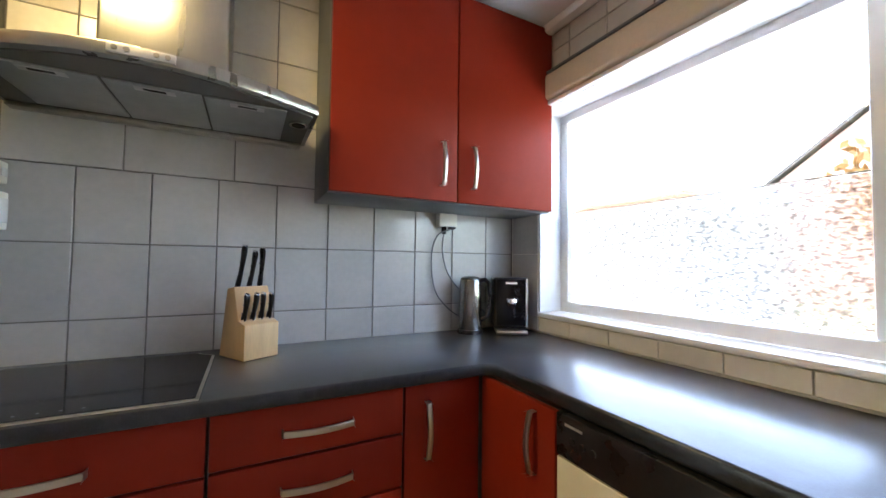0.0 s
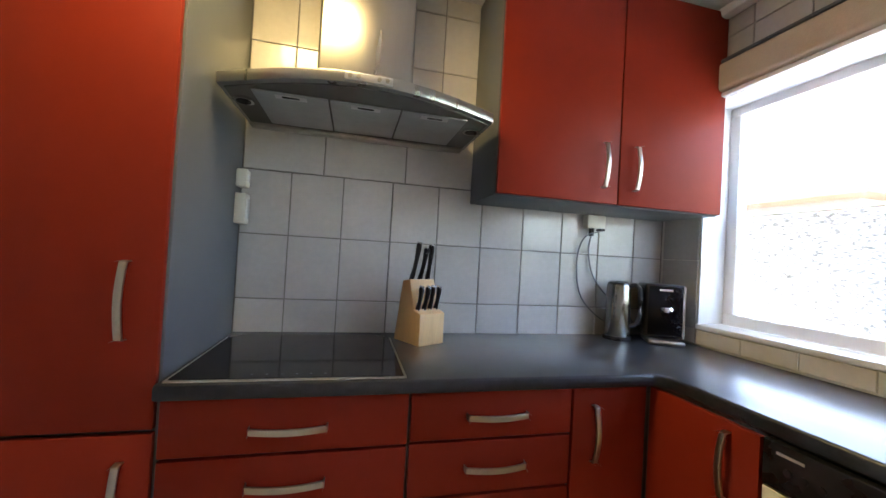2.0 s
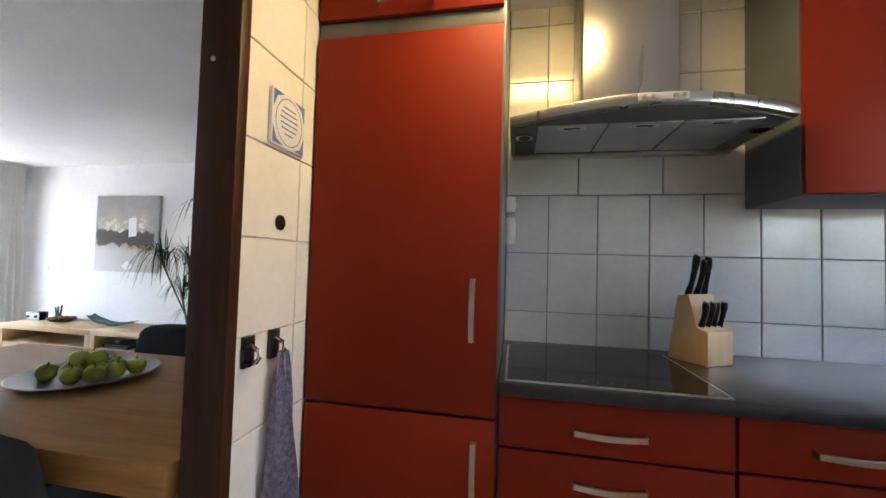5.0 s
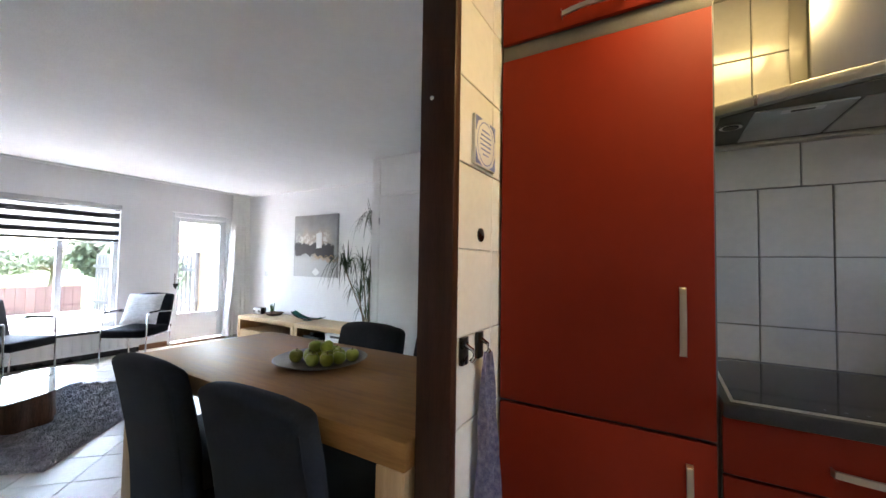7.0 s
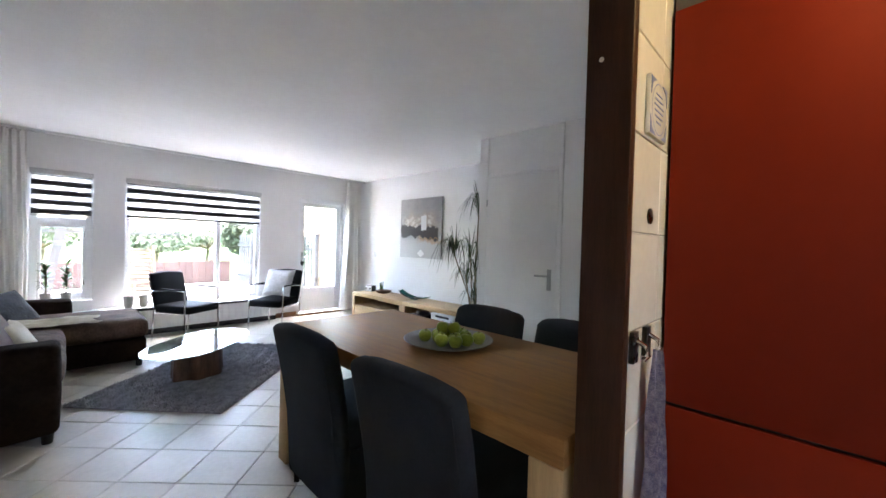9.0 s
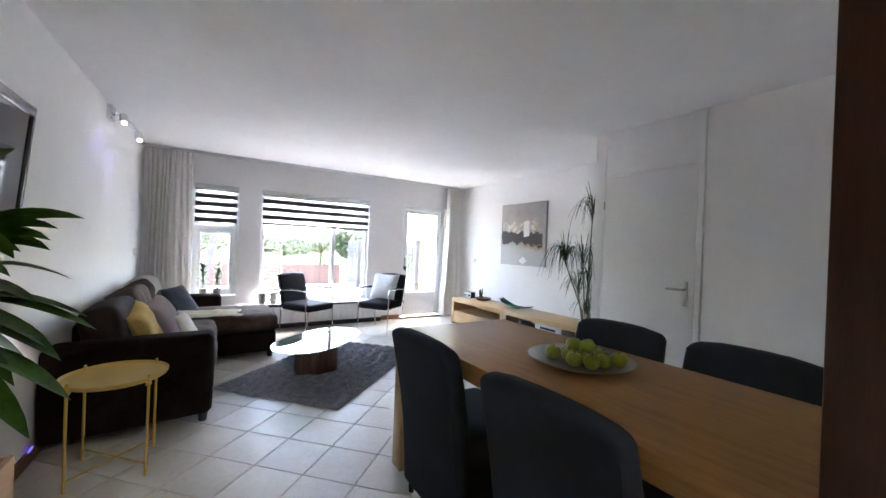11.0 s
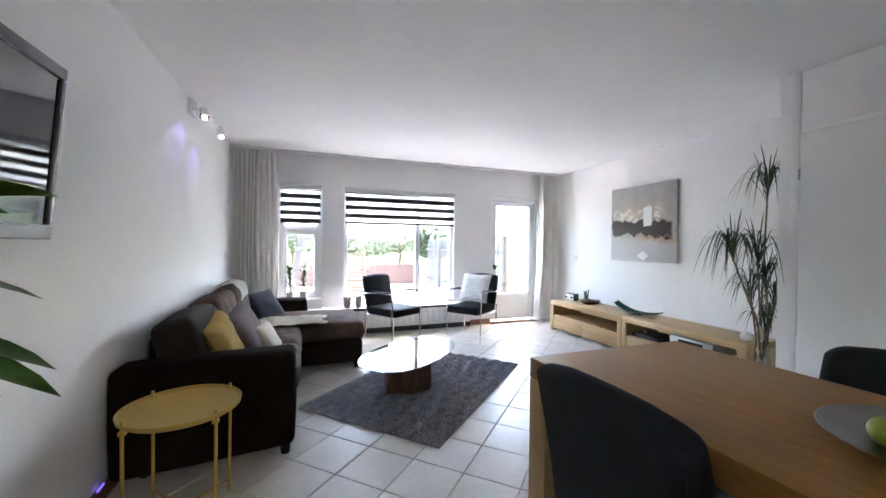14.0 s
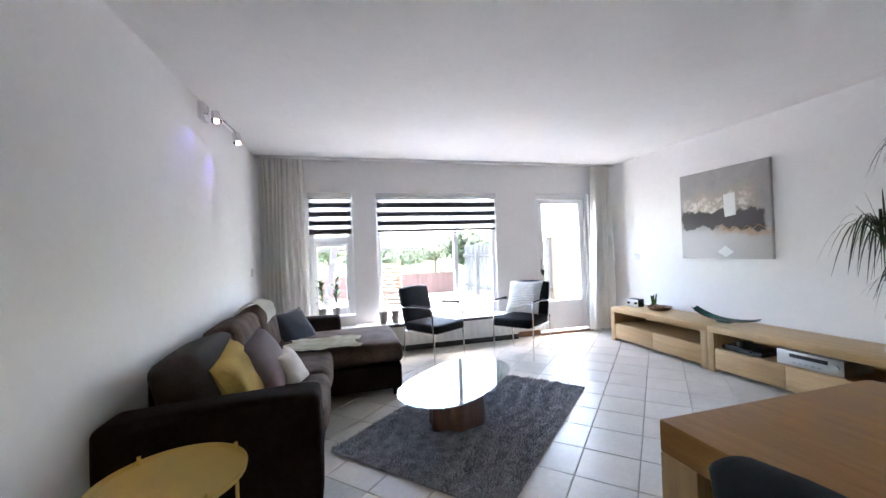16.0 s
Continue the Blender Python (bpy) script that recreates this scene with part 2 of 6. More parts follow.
# grey tint added to cut the daylight entering the kitchen
GLASS_K = clear_glass("dimming_window_glass", 0.06, (0.72, 0.72, 0.72))
TABLEGL = clear_glass("table_glass", 0.55, (0.86, 0.95, 0.93))
PEBBLE = pebble_glass("pebbled_glass")
APPLE = M("green_apple", (0.25, 0.32, 0.028), 0.3, var=0.2, scale=9, col2=(0.38, 0.42, 0.06), rnd=0.1, coat=0.15)
PEWTER = M("pewter_dish", (0.30, 0.29, 0.28), 0.32, 1.0, var=0.12, scale=10)
LEAF = M("glossy_green_leaf", (0.026, 0.075, 0.008), 0.42, spec=0.3, var=0.3, scale=9, col2=(0.055, 0.14, 0.018), stretch=(1, 1, 1), bump=0.1, bscale=50)
LEAF2 = M("dark_palm_leaf", (0.016, 0.036, 0.012), 0.5, var=0.4, scale=9, col2=(0.035, 0.07, 0.022), spec=0.3)
STEM = M("woody_stem", (0.16, 0.12, 0.07), 0.8, var=0.3, scale=20, bump=0.4, bscale=60)
CANE = M("pale_cane_bark", (0.42, 0.36, 0.26), 0.75, var=0.2, scale=9, stretch=(1, 1, 6), bump=0.3, bscale=50)
SOIL = M("bark_chips", (0.07, 0.04, 0.025), 0.95, var=0.5, scale=40, bump=0.9, bscale=40)
CRATE = M("pine_crate", (0.42, 0.24, 0.10), 0.6, var=0.2, scale=5, stretch=(6, 0.6, 6), bump=0.1)
TVBEZ = M("grey_bezel", (0.10, 0.10, 0.11), 0.25, 0.6, var=0.1)
TVSCR = M("dark_screen", (0.010, 0.011, 0.013), 0.05, var=0.2, coat=0.6)
SILVER = M("silver_plastic", (0.55, 0.55, 0.55), 0.35, 0.4, var=0.06)
TOWEL = M("blue_check_towel", (0.26, 0.245, 0.52), 0.95, var=0.25, scale=60, bump=0.6, bscale=200, col2=(0.60, 0.58, 0.70))
CABLE = M("grey_cable", (0.16, 0.16, 0.17), 0.5)
TEAL = M("teal_glaze", (0.02, 0.13, 0.12), 0.15, var=0.4, scale=8, coat=0.5, col2=(0.05, 0.24, 0.20))
TERRA = M("brown_wood_bowl", (0.17, 0.08, 0.04), 0.5, var=0.25, scale=10)
POTG = M("grey_stone_pot", (0.36, 0.35, 0.33), 0.8, var=0.15, scale=20, bump=0.2)
DELFT = M("delft_blue", (0.13, 0.18, 0.42), 0.3, var=0.3, scale=40)
ENAMEL = M("white_enamel", (0.75, 0.75, 0.73), 0.22, var=0.04)


def painted_canvas(name):
    """Grey ground, pale cloud, dark ragged band and ochre streak, brushed into one another."""
    m = M(name, (0.40, 0.385, 0.38), 0.8, bump=0.35, bscale=90)
    n, l = m.node_tree.nodes, m.node_tree.links
    co, sep, ns, n2 = n.new("ShaderNodeTexCoord"), n.new("ShaderNodeSeparateXYZ"), n.new("ShaderNodeTexNoise"), n.new("ShaderNodeTexNoise")
    l.new(co.outputs["Generated"], sep.inputs[0])
    for k, s in ((ns, 4.5), (n2, 14.0)):
        k.inputs["Scale"].default_value, k.inputs["Detail"].default_value, k.inputs["Roughness"].default_value = s, 8, 0.62
        l.new(co.outputs["Generated"], k.inputs["Vector"])

    def calc(op, a, b):
        k = n.new("ShaderNodeMath")
        k.operation = op
        for i, x in enumerate((a, b)):
            if isinstance(x, (int, float)):
                k.inputs[i].default_value = x
            else:
                l.new(x, k.inputs[i])
        return k.outputs[0]

    def step(x, a, b, lo=0.0, hi=1.0):
        k = n.new("ShaderNodeMapRange")
        k.interpolation_type = "SMOOTHSTEP"
        for i, w in ((1, a), (2, b), (3, lo), (4, hi)):
            k.inputs[i].default_value = w
        l.new(x, k.inputs[0])
        return k.outputs[0]

    def band(x, a, b, c, d):
        return calc("MULTIPLY", step(x, a, b), step(x, c, d, 1.0, 0.0))

    u, v = calc("SUBTRACT", 1.0, sep.outputs[1]), calc("SUBTRACT", 1.0, sep.outputs[2])
    off = calc("MULTIPLY", calc("SUBTRACT", ns.outputs[0], 0.5), 0.42)
    vv, uu = calc("ADD", v, off), calc("ADD", u, calc("MULTIPLY", off, 0.5))
    col = None
    layers = [(step(v, 0.60, 0.74), (0.52, 0.515, 0.515)),
              (calc("MULTIPLY", calc("MULTIPLY", band(vv, 0.16, 0.34, 0.50, 0.58), band(uu, 0.05, 0.25, 0.8, 0.95)), 0.6), (0.50, 0.40, 0.29)),
              (calc("MULTIPLY", calc("MULTIPLY", band(vv, 0.26, 0.33, 0.48, 0.52), band(uu, 0.04, 0.12, 0.72, 0.9)), step(n2.outputs[0], 0.42, 0.60)), (0.74, 0.71, 0.67)),
              (calc("MULTIPLY", band(vv, 0.64, 0.69, 0.71, 0.77), calc("MULTIPLY", step(uu, 0.35, 0.6), 0.7)), (0.52, 0.33, 0.19)),
              (calc("MULTIPLY", band(vv, 0.445, 0.475, 0.665, 0.69), band(uu, 0.02, 0.05, 0.91, 0.94)), (0.085, 0.074, 0.076))]
    ramp = [k for k in n if k.type == "VALTORGB"][0]
    col = ramp.outputs[0]
    for mask, c in layers:
        x = n.new("ShaderNodeMix")
        x.data_type = "RGBA"
        l.new(mask, x.inputs[0])
        l.new(col, x.inputs[6])
        x.inputs[7].default_value = (*c, 1)
        col = x.outputs[2]
    l.new(col, n["Principled BSDF"].inputs["Base Color"])
    return m


CANVAS = painted_canvas("painted_canvas")
P_WHITE = M("painting_white", (0.82, 0.82, 0.81), 0.8, var=0.03, bump=0.2)
P_OCHRE = M("painting_ochre", (0.40, 0.25, 0.14), 0.8, var=0.2)
LAMPW = M("lamp_diffuser", (0.9, 0.8, 0.6), 0.4, emit=(1.0, 0.70, 0.30), emit_s=0.8)
LEDW = M("led_lens", (0.9, 0.8, 0.9), 0.3, emit=(1.0, 0.72, 0.90), emit_s=0.35)
LEDB = M("blue_led_strip", (0.2, 0.2, 0.8), 0.3, emit=(0.22, 0.16, 1.0), emit_s=0.03)
GRASS = M("lawn", (0.075, 0.13, 0.03), 0.95, var=0.4, scale=3, bump=0.6, bscale=30, fine=0.5)
PATIO = M("pale_paving", (0.46, 0.44, 0.41), 0.8, var=0.12, scale=3, bump=0.2, bscale=30, rnd=0.07)
FENCE_B = M("red_brown_fence", (0.11, 0.058, 0.045), 0.7, var=0.25, scale=5, stretch=(8, 8, 0.6), rnd=0.15)
FENCE_G = M("weathered_grey_wood", (0.085, 0.077, 0.07), 0.85, var=0.25, scale=5, stretch=(8, 8, 0.6), rnd=0.18)
TEAK = M("weathered_teak", (0.15, 0.105, 0.065), 0.7, var=0.2, scale=6, rnd=0.1)
CROWN = M("garden_foliage", (0.055, 0.08, 0.04), 0.7, var=0.5, scale=5, col2=(0.10, 0.125, 0.06))
AUTUMN = M("autumn_foliage", (0.22, 0.16, 0.035), 0.7, var=0.5, scale=5, col2=(0.35, 0.14, 0.04))
BRICK = M("brick_gable", (0.42, 0.27, 0.22), 0.9, var=0.2, scale=10, bump=0.3)
ROOFT = M("grey_roof_tiles", (0.06, 0.052, 0.045), 0.8, var=0.25, scale=6)
SOFFIT = M("brown_soffit_boards", (0.30, 0.19, 0.12), 0.7, var=0.15, scale=6)
RENDER_W = M("pebble_render", (0.40, 0.38, 0.35), 0.95, var=0.15, scale=30, bump=0.6, bscale=60)
BLINDBOX = M("beige_blind_cloth", (0.56, 0.49, 0.38), 0.8, var=0.06, scale=12, bump=0.15, bscale=200)
WPLASTIC = M("ivory_plastic", (0.68, 0.66, 0.58), 0.4, var=0.04)


# ---- building helpers ----
def smooth(me, angle=40):
    me.shade_smooth()
    me.set_sharp_from_angle(angle=radians(angle))


def thing(name, label, category, at=(0, 0, 0), rz=0, group="", kind=""):
    e = new(name)
    e.matrix_basis = pose(*at, 0, 0, rz)
    return tagged(e, label, category, group, kind)


def part(name, bm, material, parent, label="", world_space=True):
    """Links bm as one mesh under a thing or a part. Coordinates are the world's, or the thing's own."""
    root = parent
    while root.parent:
        root = root.parent
    if world_space:
        bm.transform(root.matrix_basis.inverted())
    me = bpy.data.meshes.new(name)
    bmesh.ops.recalc_face_normals(bm, faces=bm.faces)
    bm.to_mesh(me)
    bm.free()
    me.materials.append(material)
    smooth(me)
    ob = new(name, me)
    ob.parent = parent
    return tagged(ob, label)


def solo(name, bm, material, label="", category="", kind="", group=""):
    me = bpy.data.meshes.new(name)
    bmesh.ops.recalc_face_normals(bm, faces=bm.faces)
    bm.to_mesh(me)
    bm.free()
    me.materials.append(material)
    smooth(me)
    return tagged(new(name, me), label, category, group, kind)


def piece(name, me, parent, m):
    ob = new(name, me)
    ob.parent = parent
    ob.matrix_basis = m
    return ob


def bx(a, b, bevel=0.0, seg=2, bm=None, m=None):
    """A box from corner a to corner b, its edges rounded."""
    t = bmesh.new()
    bmesh.ops.create_cube(t, size=1)
    lo, hi = [min(p, q) for p, q in zip(a, b)], [max(p, q) for p, q in zip(a, b)]
    for v in t.verts:
        v.co = [l + (k + 0.5) * (h - l) for l, h, k in zip(lo, hi, v.co)]
    if bevel:
        bevel = min(bevel, 0.49 * min(h - l for l, h in zip(lo, hi)))
        bmesh.ops.bevel(t, geom=t.edges[:], offset=bevel, segments=seg, profile=0.5, affect="EDGES")
    if m is not None:
        t.transform(m)
    return join(bm, t)


def join(bm, t):
    if bm is None:
        return t
    me = bpy.data.meshes.new("tmp")
    t.to_mesh(me)
    t.free()
    bm.from_mesh(me)
    bpy.data.meshes.remove(me)
    return bm


def cyl(p, q, r, r2=None, n=20, bm=None, bevel=0.0):
    p, q = Vector(p), Vector(q)
    t = bmesh.new()
    bmesh.ops.create_cone(t, cap_ends=True, segments=n, radius1=r, radius2=r if r2 is None else r2, depth=(q - p).length)
    if bevel:
        es = [e for e in t.edges if len(e.link_faces) == 2 and any(len(f.verts) > 4 for f in e.link_faces)]
        bmesh.ops.bevel(t, geom=es, offset=bevel, segments=2, profile=0.5, affect="EDGES")
    t.transform(Matrix.Translation((p + q) / 2) @ (q - p).to_track_quat("Z", "Y").to_matrix().to_4x4())
    return join(bm, t)


def lathe(prof, n=28, bm=None, m=None):
    """A turned body from (radius, height) pairs."""
    t = bmesh.new()
    rings = [[t.verts.new((r * math.cos(2 * math.pi * i / n), r * math.sin(2 * math.pi * i / n), z)) for i in range(n)] for r, z in prof]
    for a, b in zip(rings, rings[1:]):
        for i in range(n):
            t.faces.new((a[i], a[(i + 1) % n], b[(i + 1) % n], b[i]))
    t.faces.new(rings[0][::-1])
    t.faces.new(rings[-1])
    if m is not None:
        t.transform(m)
    return join(bm, t)


def tube(pts, r, n=8, bm=None, r2=None):
    t = bmesh.new()
    pts = [Vector(p) for p in pts]
    rings = []
    for i, p in enumerate(pts):
        d = (pts[min(i + 1, len(pts) - 1)] - pts[max(i - 1, 0)]).normalized()
        q = d.to_track_quat("Z", "Y").to_matrix()
        rad = r if r2 is None else r + (r2 - r) * i / (len(pts) - 1)
        rings.append([t.verts.new(p + q @ Vector((rad * math.cos(2 * math.pi * k / n), rad * math.sin(2 * math.pi * k / n), 0))) for k in range(n)])
    for a, b in zip(rings, rings[1:]):
        for k in range(n):
            t.faces.new((a[k], a[(k + 1) % n], b[(k + 1) % n], b[k]))
    t.faces.new(rings[0][::-1])
    t.faces.new(rings[-1])
    return join(bm, t)


def ribbon(pts, wide, thick, bm=None):
    """A flat bar along pts: wide and thick are the vectors of its cross section."""
    t = bmesh.new()
    w, h = Vector(wide) / 2, Vector(thick) / 2
    rings = [[t.verts.new(Vector(p) + a * w + b * h) for a, b in ((-1, -1), (1, -1), (1, 1), (-1, 1))] for p in pts]
    for a, b in zip(rings, rings[1:]):
        for k in range(4):
            t.faces.new((a[k], a[(k + 1) % 4], b[(k + 1) % 4], b[k]))
    t.faces.new(rings[0][::-1])
    t.faces.new(rings[-1])
    return join(bm, t)


def prism(outline, depth, bm=None, m=None, bevel=0.0):
    """The outline (x, y) raised by depth along z."""
    t = bmesh.new()
    lo = [t.verts.new((x, y, 0)) for x, y in outline]
    hi = [t.verts.new((x, y, depth)) for x, y in outline]
    t.faces.new(lo[::-1])
    t.faces.new(hi)
    for i in range(len(lo)):
        j = (i + 1) % len(lo)
        t.faces.new((lo[i], lo[j], hi[j], hi[i]))
    if bevel:
        bmesh.ops.recalc_face_normals(t, faces=t.faces)
        bmesh.ops.bevel(t, geom=t.edges[:], offset=bevel, segments=2, profile=0.5, affect="EDGES")
    if m is not None:
        t.transform(m)
    return join(bm, t)


def bow_handle(p, q, out, wide, parent, label="satin nickel bow handle"):
    """A flat arched handle from p to q that stands off along out."""
    p, q, out = Vector(p), Vector(q), Vector(out)
    pts = [p + (q - p) * i / 10 + out * (0.55 + 0.45 * math.sin(math.pi * i / 10)) for i in range(11)]
    bm = ribbon([p, p + out * 0.55 + (q - p) * 0.01] + pts[1:-1] + [q + out * 0.55 - (q - p) * 0.01, q], Vector(wide) * 0.9, out.normalized() * 0.008)
    bmesh.ops.bevel(bm, geom=bm.edges[:], offset=0.0022, segments=2, profile=0.5, affect="EDGES")
    return part("handle", bm, NICKEL, parent, label)


def pillow(w, h, d, seed, bm=None, m=None, n=14):
    """A stuffed cushion: two bulged sheets that meet in a seam with drawn corners."""
    t = bmesh.new()
    sheets = []
    for s in (1, -1):
        g = []
        for i in range(n + 1):
            row = []
            for j in range(n + 1):
                u, v = 2 * i / n - 1, 2 * j / n - 1
                pull = 1 - 0.07 * (1 - abs(u) ** 2) * abs(v) ** 3 - 0.0
                pull2 = 1 - 0.07 * (1 - abs(v) ** 2) * abs(u) ** 3
                bulge = ((1 - u ** 4) * (1 - v ** 4)) ** 0.55
                k = noise.noise(Vector((u * 1.7 + seed, v * 1.7, s * 3.0)))
                row.append(t.verts.new((u * w / 2 * pull2, v * h / 2 * pull, s * d / 2 * bulge * (1 + 0.18 * k))))
            g.append(row)
        for i in range(n):
            for j in range(n):
                t.faces.new((g[i][j], g[i + 1][j], g[i + 1][j + 1], g[i][j + 1]))
    bmesh.ops.remove_doubles(t, verts=t.verts[:], dist=0.0005)
    if m is not None:
        t.transform(m)
    return join(bm, t)


def soft_box(a, b, r, puff=0.0, seed=0, cuts=5, shear=0.0):
    """An upholstered block: rounded, slightly swollen and uneven."""
    t = bx(a, b, r, 3)
    bmesh.ops.subdivide_edges(t, edges=[e for e in t.edges if e.calc_length() > 0.12], cuts=cuts, use_grid_fill=True)
    c = (Vector(a) + Vector(b)) / 2
    hs = [max(1e-4, abs(q - p) / 2) for p, q in zip(a, b)]
    for v in t.verts:
        k = [(v.co[i] - c[i]) / hs[i] for i in range(3)]
        f = [(1 - min(1, abs(k[(i + 1) % 3])) ** 2) * (1 - min(1, abs(k[(i + 2) % 3])) ** 2) for i in range(3)]
        w = noise.noise(v.co * 4 + Vector((seed, 0, 0))) * 0.006
        v.co += Vector([math.copysign(puff * f[i] * abs(k[i]) ** 3, k[i]) + w * f[i] for i in range(3)])
        v.co.y += shear * (v.co.x - max(a[0], b[0]))
    return t


def wall(name, axis, face, thick, u0, u1, z0, z1, material, holes=(), label=""):
    """A wall with its openings cut through it. axis x: it stands at x = face and runs along y."""
    us = sorted({u0, u1, *[h[0] for h in holes], *[h[1] for h in holes]})
    zs = sorted({z0, z1, *[h[2] for h in holes], *[h[3] for h in holes]})
    full = lambda i, j: 0 <= i < len(us) - 1 and 0 <= j < len(zs) - 1 and not any(
        h[0] <= us[i] and us[i + 1] <= h[1] and h[2] <= zs[j] and zs[j + 1] <= h[3] for h in holes)
    at = (lambda d, u, z: (d, u, z)) if axis == "x" else (lambda d, u, z: (u, d, z))
    bm, f, g = bmesh.new(), face, face + thick
    quad = lambda *c: bm.faces.new([bm.verts.new(p) for p in c])
    for i in range(len(us) - 1):
        for j in range(len(zs) - 1):
            if not full(i, j):
                continue
            a, b, c, d = us[i], us[i + 1], zs[j], zs[j + 1]
            for s in (f, g):
                quad(at(s, a, c), at(s, b, c), at(s, b, d), at(s, a, d))
            for di, dj, e in ((-1, 0, (a, c, a, d)), (1, 0, (b, c, b, d)), (0, -1, (a, c, b, c)), (0, 1, (a, d, b, d))):
                if not full(i + di, j + dj):
                    quad(at(f, e[0], e[1]), at(f, e[2], e[3]), at(g, e[2], e[3]), at(g, e[0], e[1]))
    bmesh.ops.remove_doubles(bm, verts=bm.verts[:], dist=1e-5)
    return solo(name, bm, material, label, "wall", "structure")


def tile_mesh(w, h, d, material, name="tile", chamfer=0.002):
    """A tile lying in the xy plane, its upper face at z = 0."""
    bm = bx((-w / 2, -h / 2, -d), (w / 2, h / 2, 0))
    top = [e for e in bm.edges if all(abs(v.co.z) < 1e-6 for v in e.verts)]
    bmesh.ops.bevel(bm, geom=top, offset=chamfer, segments=1, profile=0.5, affect="EDGES")
    me = bpy.data.meshes.new(name)
    bm.to_mesh(me)
    bm.free()
    me.materials.append(material)
    return me

# ---- structure ----
H = 2.365
floor = solo("floor", bx((-2.95, -2.75, -0.12), (2.3, 5.9, -0.011)), FGROUT, "cream ceramic tiles laid diagonally with grey joints", "floor", "structure")
solo("ceiling", bx((-2.95, -2.75, H), (2.3, 5.9, H + 0.15)), CEIL, "white plastered ceiling", "ceiling", "structure")
wall_hob = wall("wall_hob", "x", 0.008, 0.12, -2.62, 0.0, 0, H, GROUT, label="kitchen wall behind the tiles")
wall_part = wall("wall_partition", "y", 0.008, 0.087, -0.838, 1.29, 0, H, GROUT_W, label="partition between kitchen and living room")
solo("wall_partition_plaster", bx((-0.838, 0.0955, 0), (1.288, 0.099, H)), WALL, "white painted side of the partition", "wall", "structure")
LEFT = lambda y: -2.555 - 0.022 * (5.76 - y)
solo("wall_left", prism([(LEFT(5.9), 5.9), (-2.95, 5.9), (-2.95, -2.75), (LEFT(-2.75), -2.75)], H), WALL, "white painted side wall", "wall", "structure")
wall_kw = wall("wall_kitchen_window", "y", -2.514, -0.19, -2.80, 0.008, 0, H, GROUT_W, holes=[(-2.05, -0.205, 1.005, 2.0)], label="tiled kitchen wall with a window")
wall("wall_hall", "x", 1.29, 0.1, 0.099, 2.18, 0, H, WALL, holes=[(1.24, 2.11, 0, H)], label="white wall of the hall")
wall("wall_hall_return", "y", 2.18, -0.1, 1.39, 2.16, 0, H, WALL, label="white return wall of the hall")
wall("wall_right", "x", 2.16, 0.12, 2.18, 5.9, 0, H, WALL, label="white painted wall with the painting")
wall("wall_front", "y", 5.76, 0.14, -2.58, 2.16, 0, H, WALL,
     holes=[(-2.035, -1.515, 0.44, 1.97), (-1.235, 0.365, 0.375, 1.97), (0.97, 1.83, 0.02, 1.97)], label="white garden wall with windows and a door")
wall("wall_hall_back", "x", 2.3, 0.1, -0.1, 2.2, 0, H, WALL, label="plain closing wall of the hall")

# brown frame of the opening between kitchen and living room
fr = thing("trim_opening", "dark mahogany-stained wooden door frame", "door frame", (-0.86, 0.05, 0), kind="structure")
part("jamb", bx((-0.872, -0.006, 0), (-0.838, 0.104, 2.16), 0.004), DARKWOOD, fr)
part("head", bx((-2.66, -0.006, 2.10), (-0.873, 0.104, 2.14), 0.004), DARKWOOD, fr)
part("screw_cap", cyl((-0.874, 0.066, 1.72), (-0.871, 0.066, 1.72), 0.006, n=12), ENAMEL, fr, "small white screw cap")
solo("wall_over_opening", bx((-2.72, 0.01, 2.141), (-0.873, 0.094, H)), WALL, "white wall above the opening", "wall", "structure")
solo("trim_kitchen_cornice", bx((-2.57, -2.505, H - 0.05), (0.0, -2.45, H - 0.001), 0.02), WHITE, "white ceiling cornice", "cornice", "structure")

# skirting
for i, (a, b) in enumerate([((2.146, 2.2, 0), (2.159, 5.75, 0.075)), ((0.55, 5.742, 0), (0.965, 5.759, 0.075)),
                            ((1.835, 5.742, 0), (2.145, 5.759, 0.075))]):
    solo("baseboard", bx(a, b, 0.004), SKIRT, "brown wooden skirting board", "skirting", "structure")


bm = prism([(LEFT(1.0) + 0.001, 1.0), (LEFT(5.74) + 0.001, 5.74), (LEFT(5.74) + 0.015, 5.74), (LEFT(1.0) + 0.015, 1.0)], 0.075, bevel=0.003)
solo("baseboard", bm, SKIRT, "brown wooden skirting board", "skirting", "structure")


# ---- kitchen ----
def front(parent, axis, face, u0, u1, z0, z1, name="door"):
    """A red front 18 mm thick with a brighter edge; axis x faces -x, axis y faces +y."""
    g = 0.0018 if name == "drawer" else 0.0025
    if axis == "x":
        a, b = (face, u0 + g, z0 + g), (face + 0.018, u1 - g, z1 - g)
    else:
        a, b = (u0 + g, face - 0.018, z0 + g), (u1 - g, face, z1 - g)
    return part(name, bx(a, b, 0.0025, 2), RED, parent)


FX = -0.54
tall = thing("tall_cabinet", "tall red laminate fridge cabinet with grey side panels", "cabinet", (-0.27, -0.3, 0))
part("side_panel", bx((-0.52, -0.603, 0), (-0.002, -0.585, 2.355), 0.002), CARCASS, tall, "grey-blue laminate side panel")
part("side_panel", bx((-0.52, -0.022, 0), (-0.002, -0.004, 2.355), 0.002), CARCASS, tall, "grey-blue laminate side panel")
part("body", bx((-0.519, -0.584, 0.1), (-0.004, -0.023, 2.355)), CARCASS, tall)
part("plinth", bx((-0.48, -0.584, 0), (-0.46, -0.023, 0.099)), CARCASS, tall)
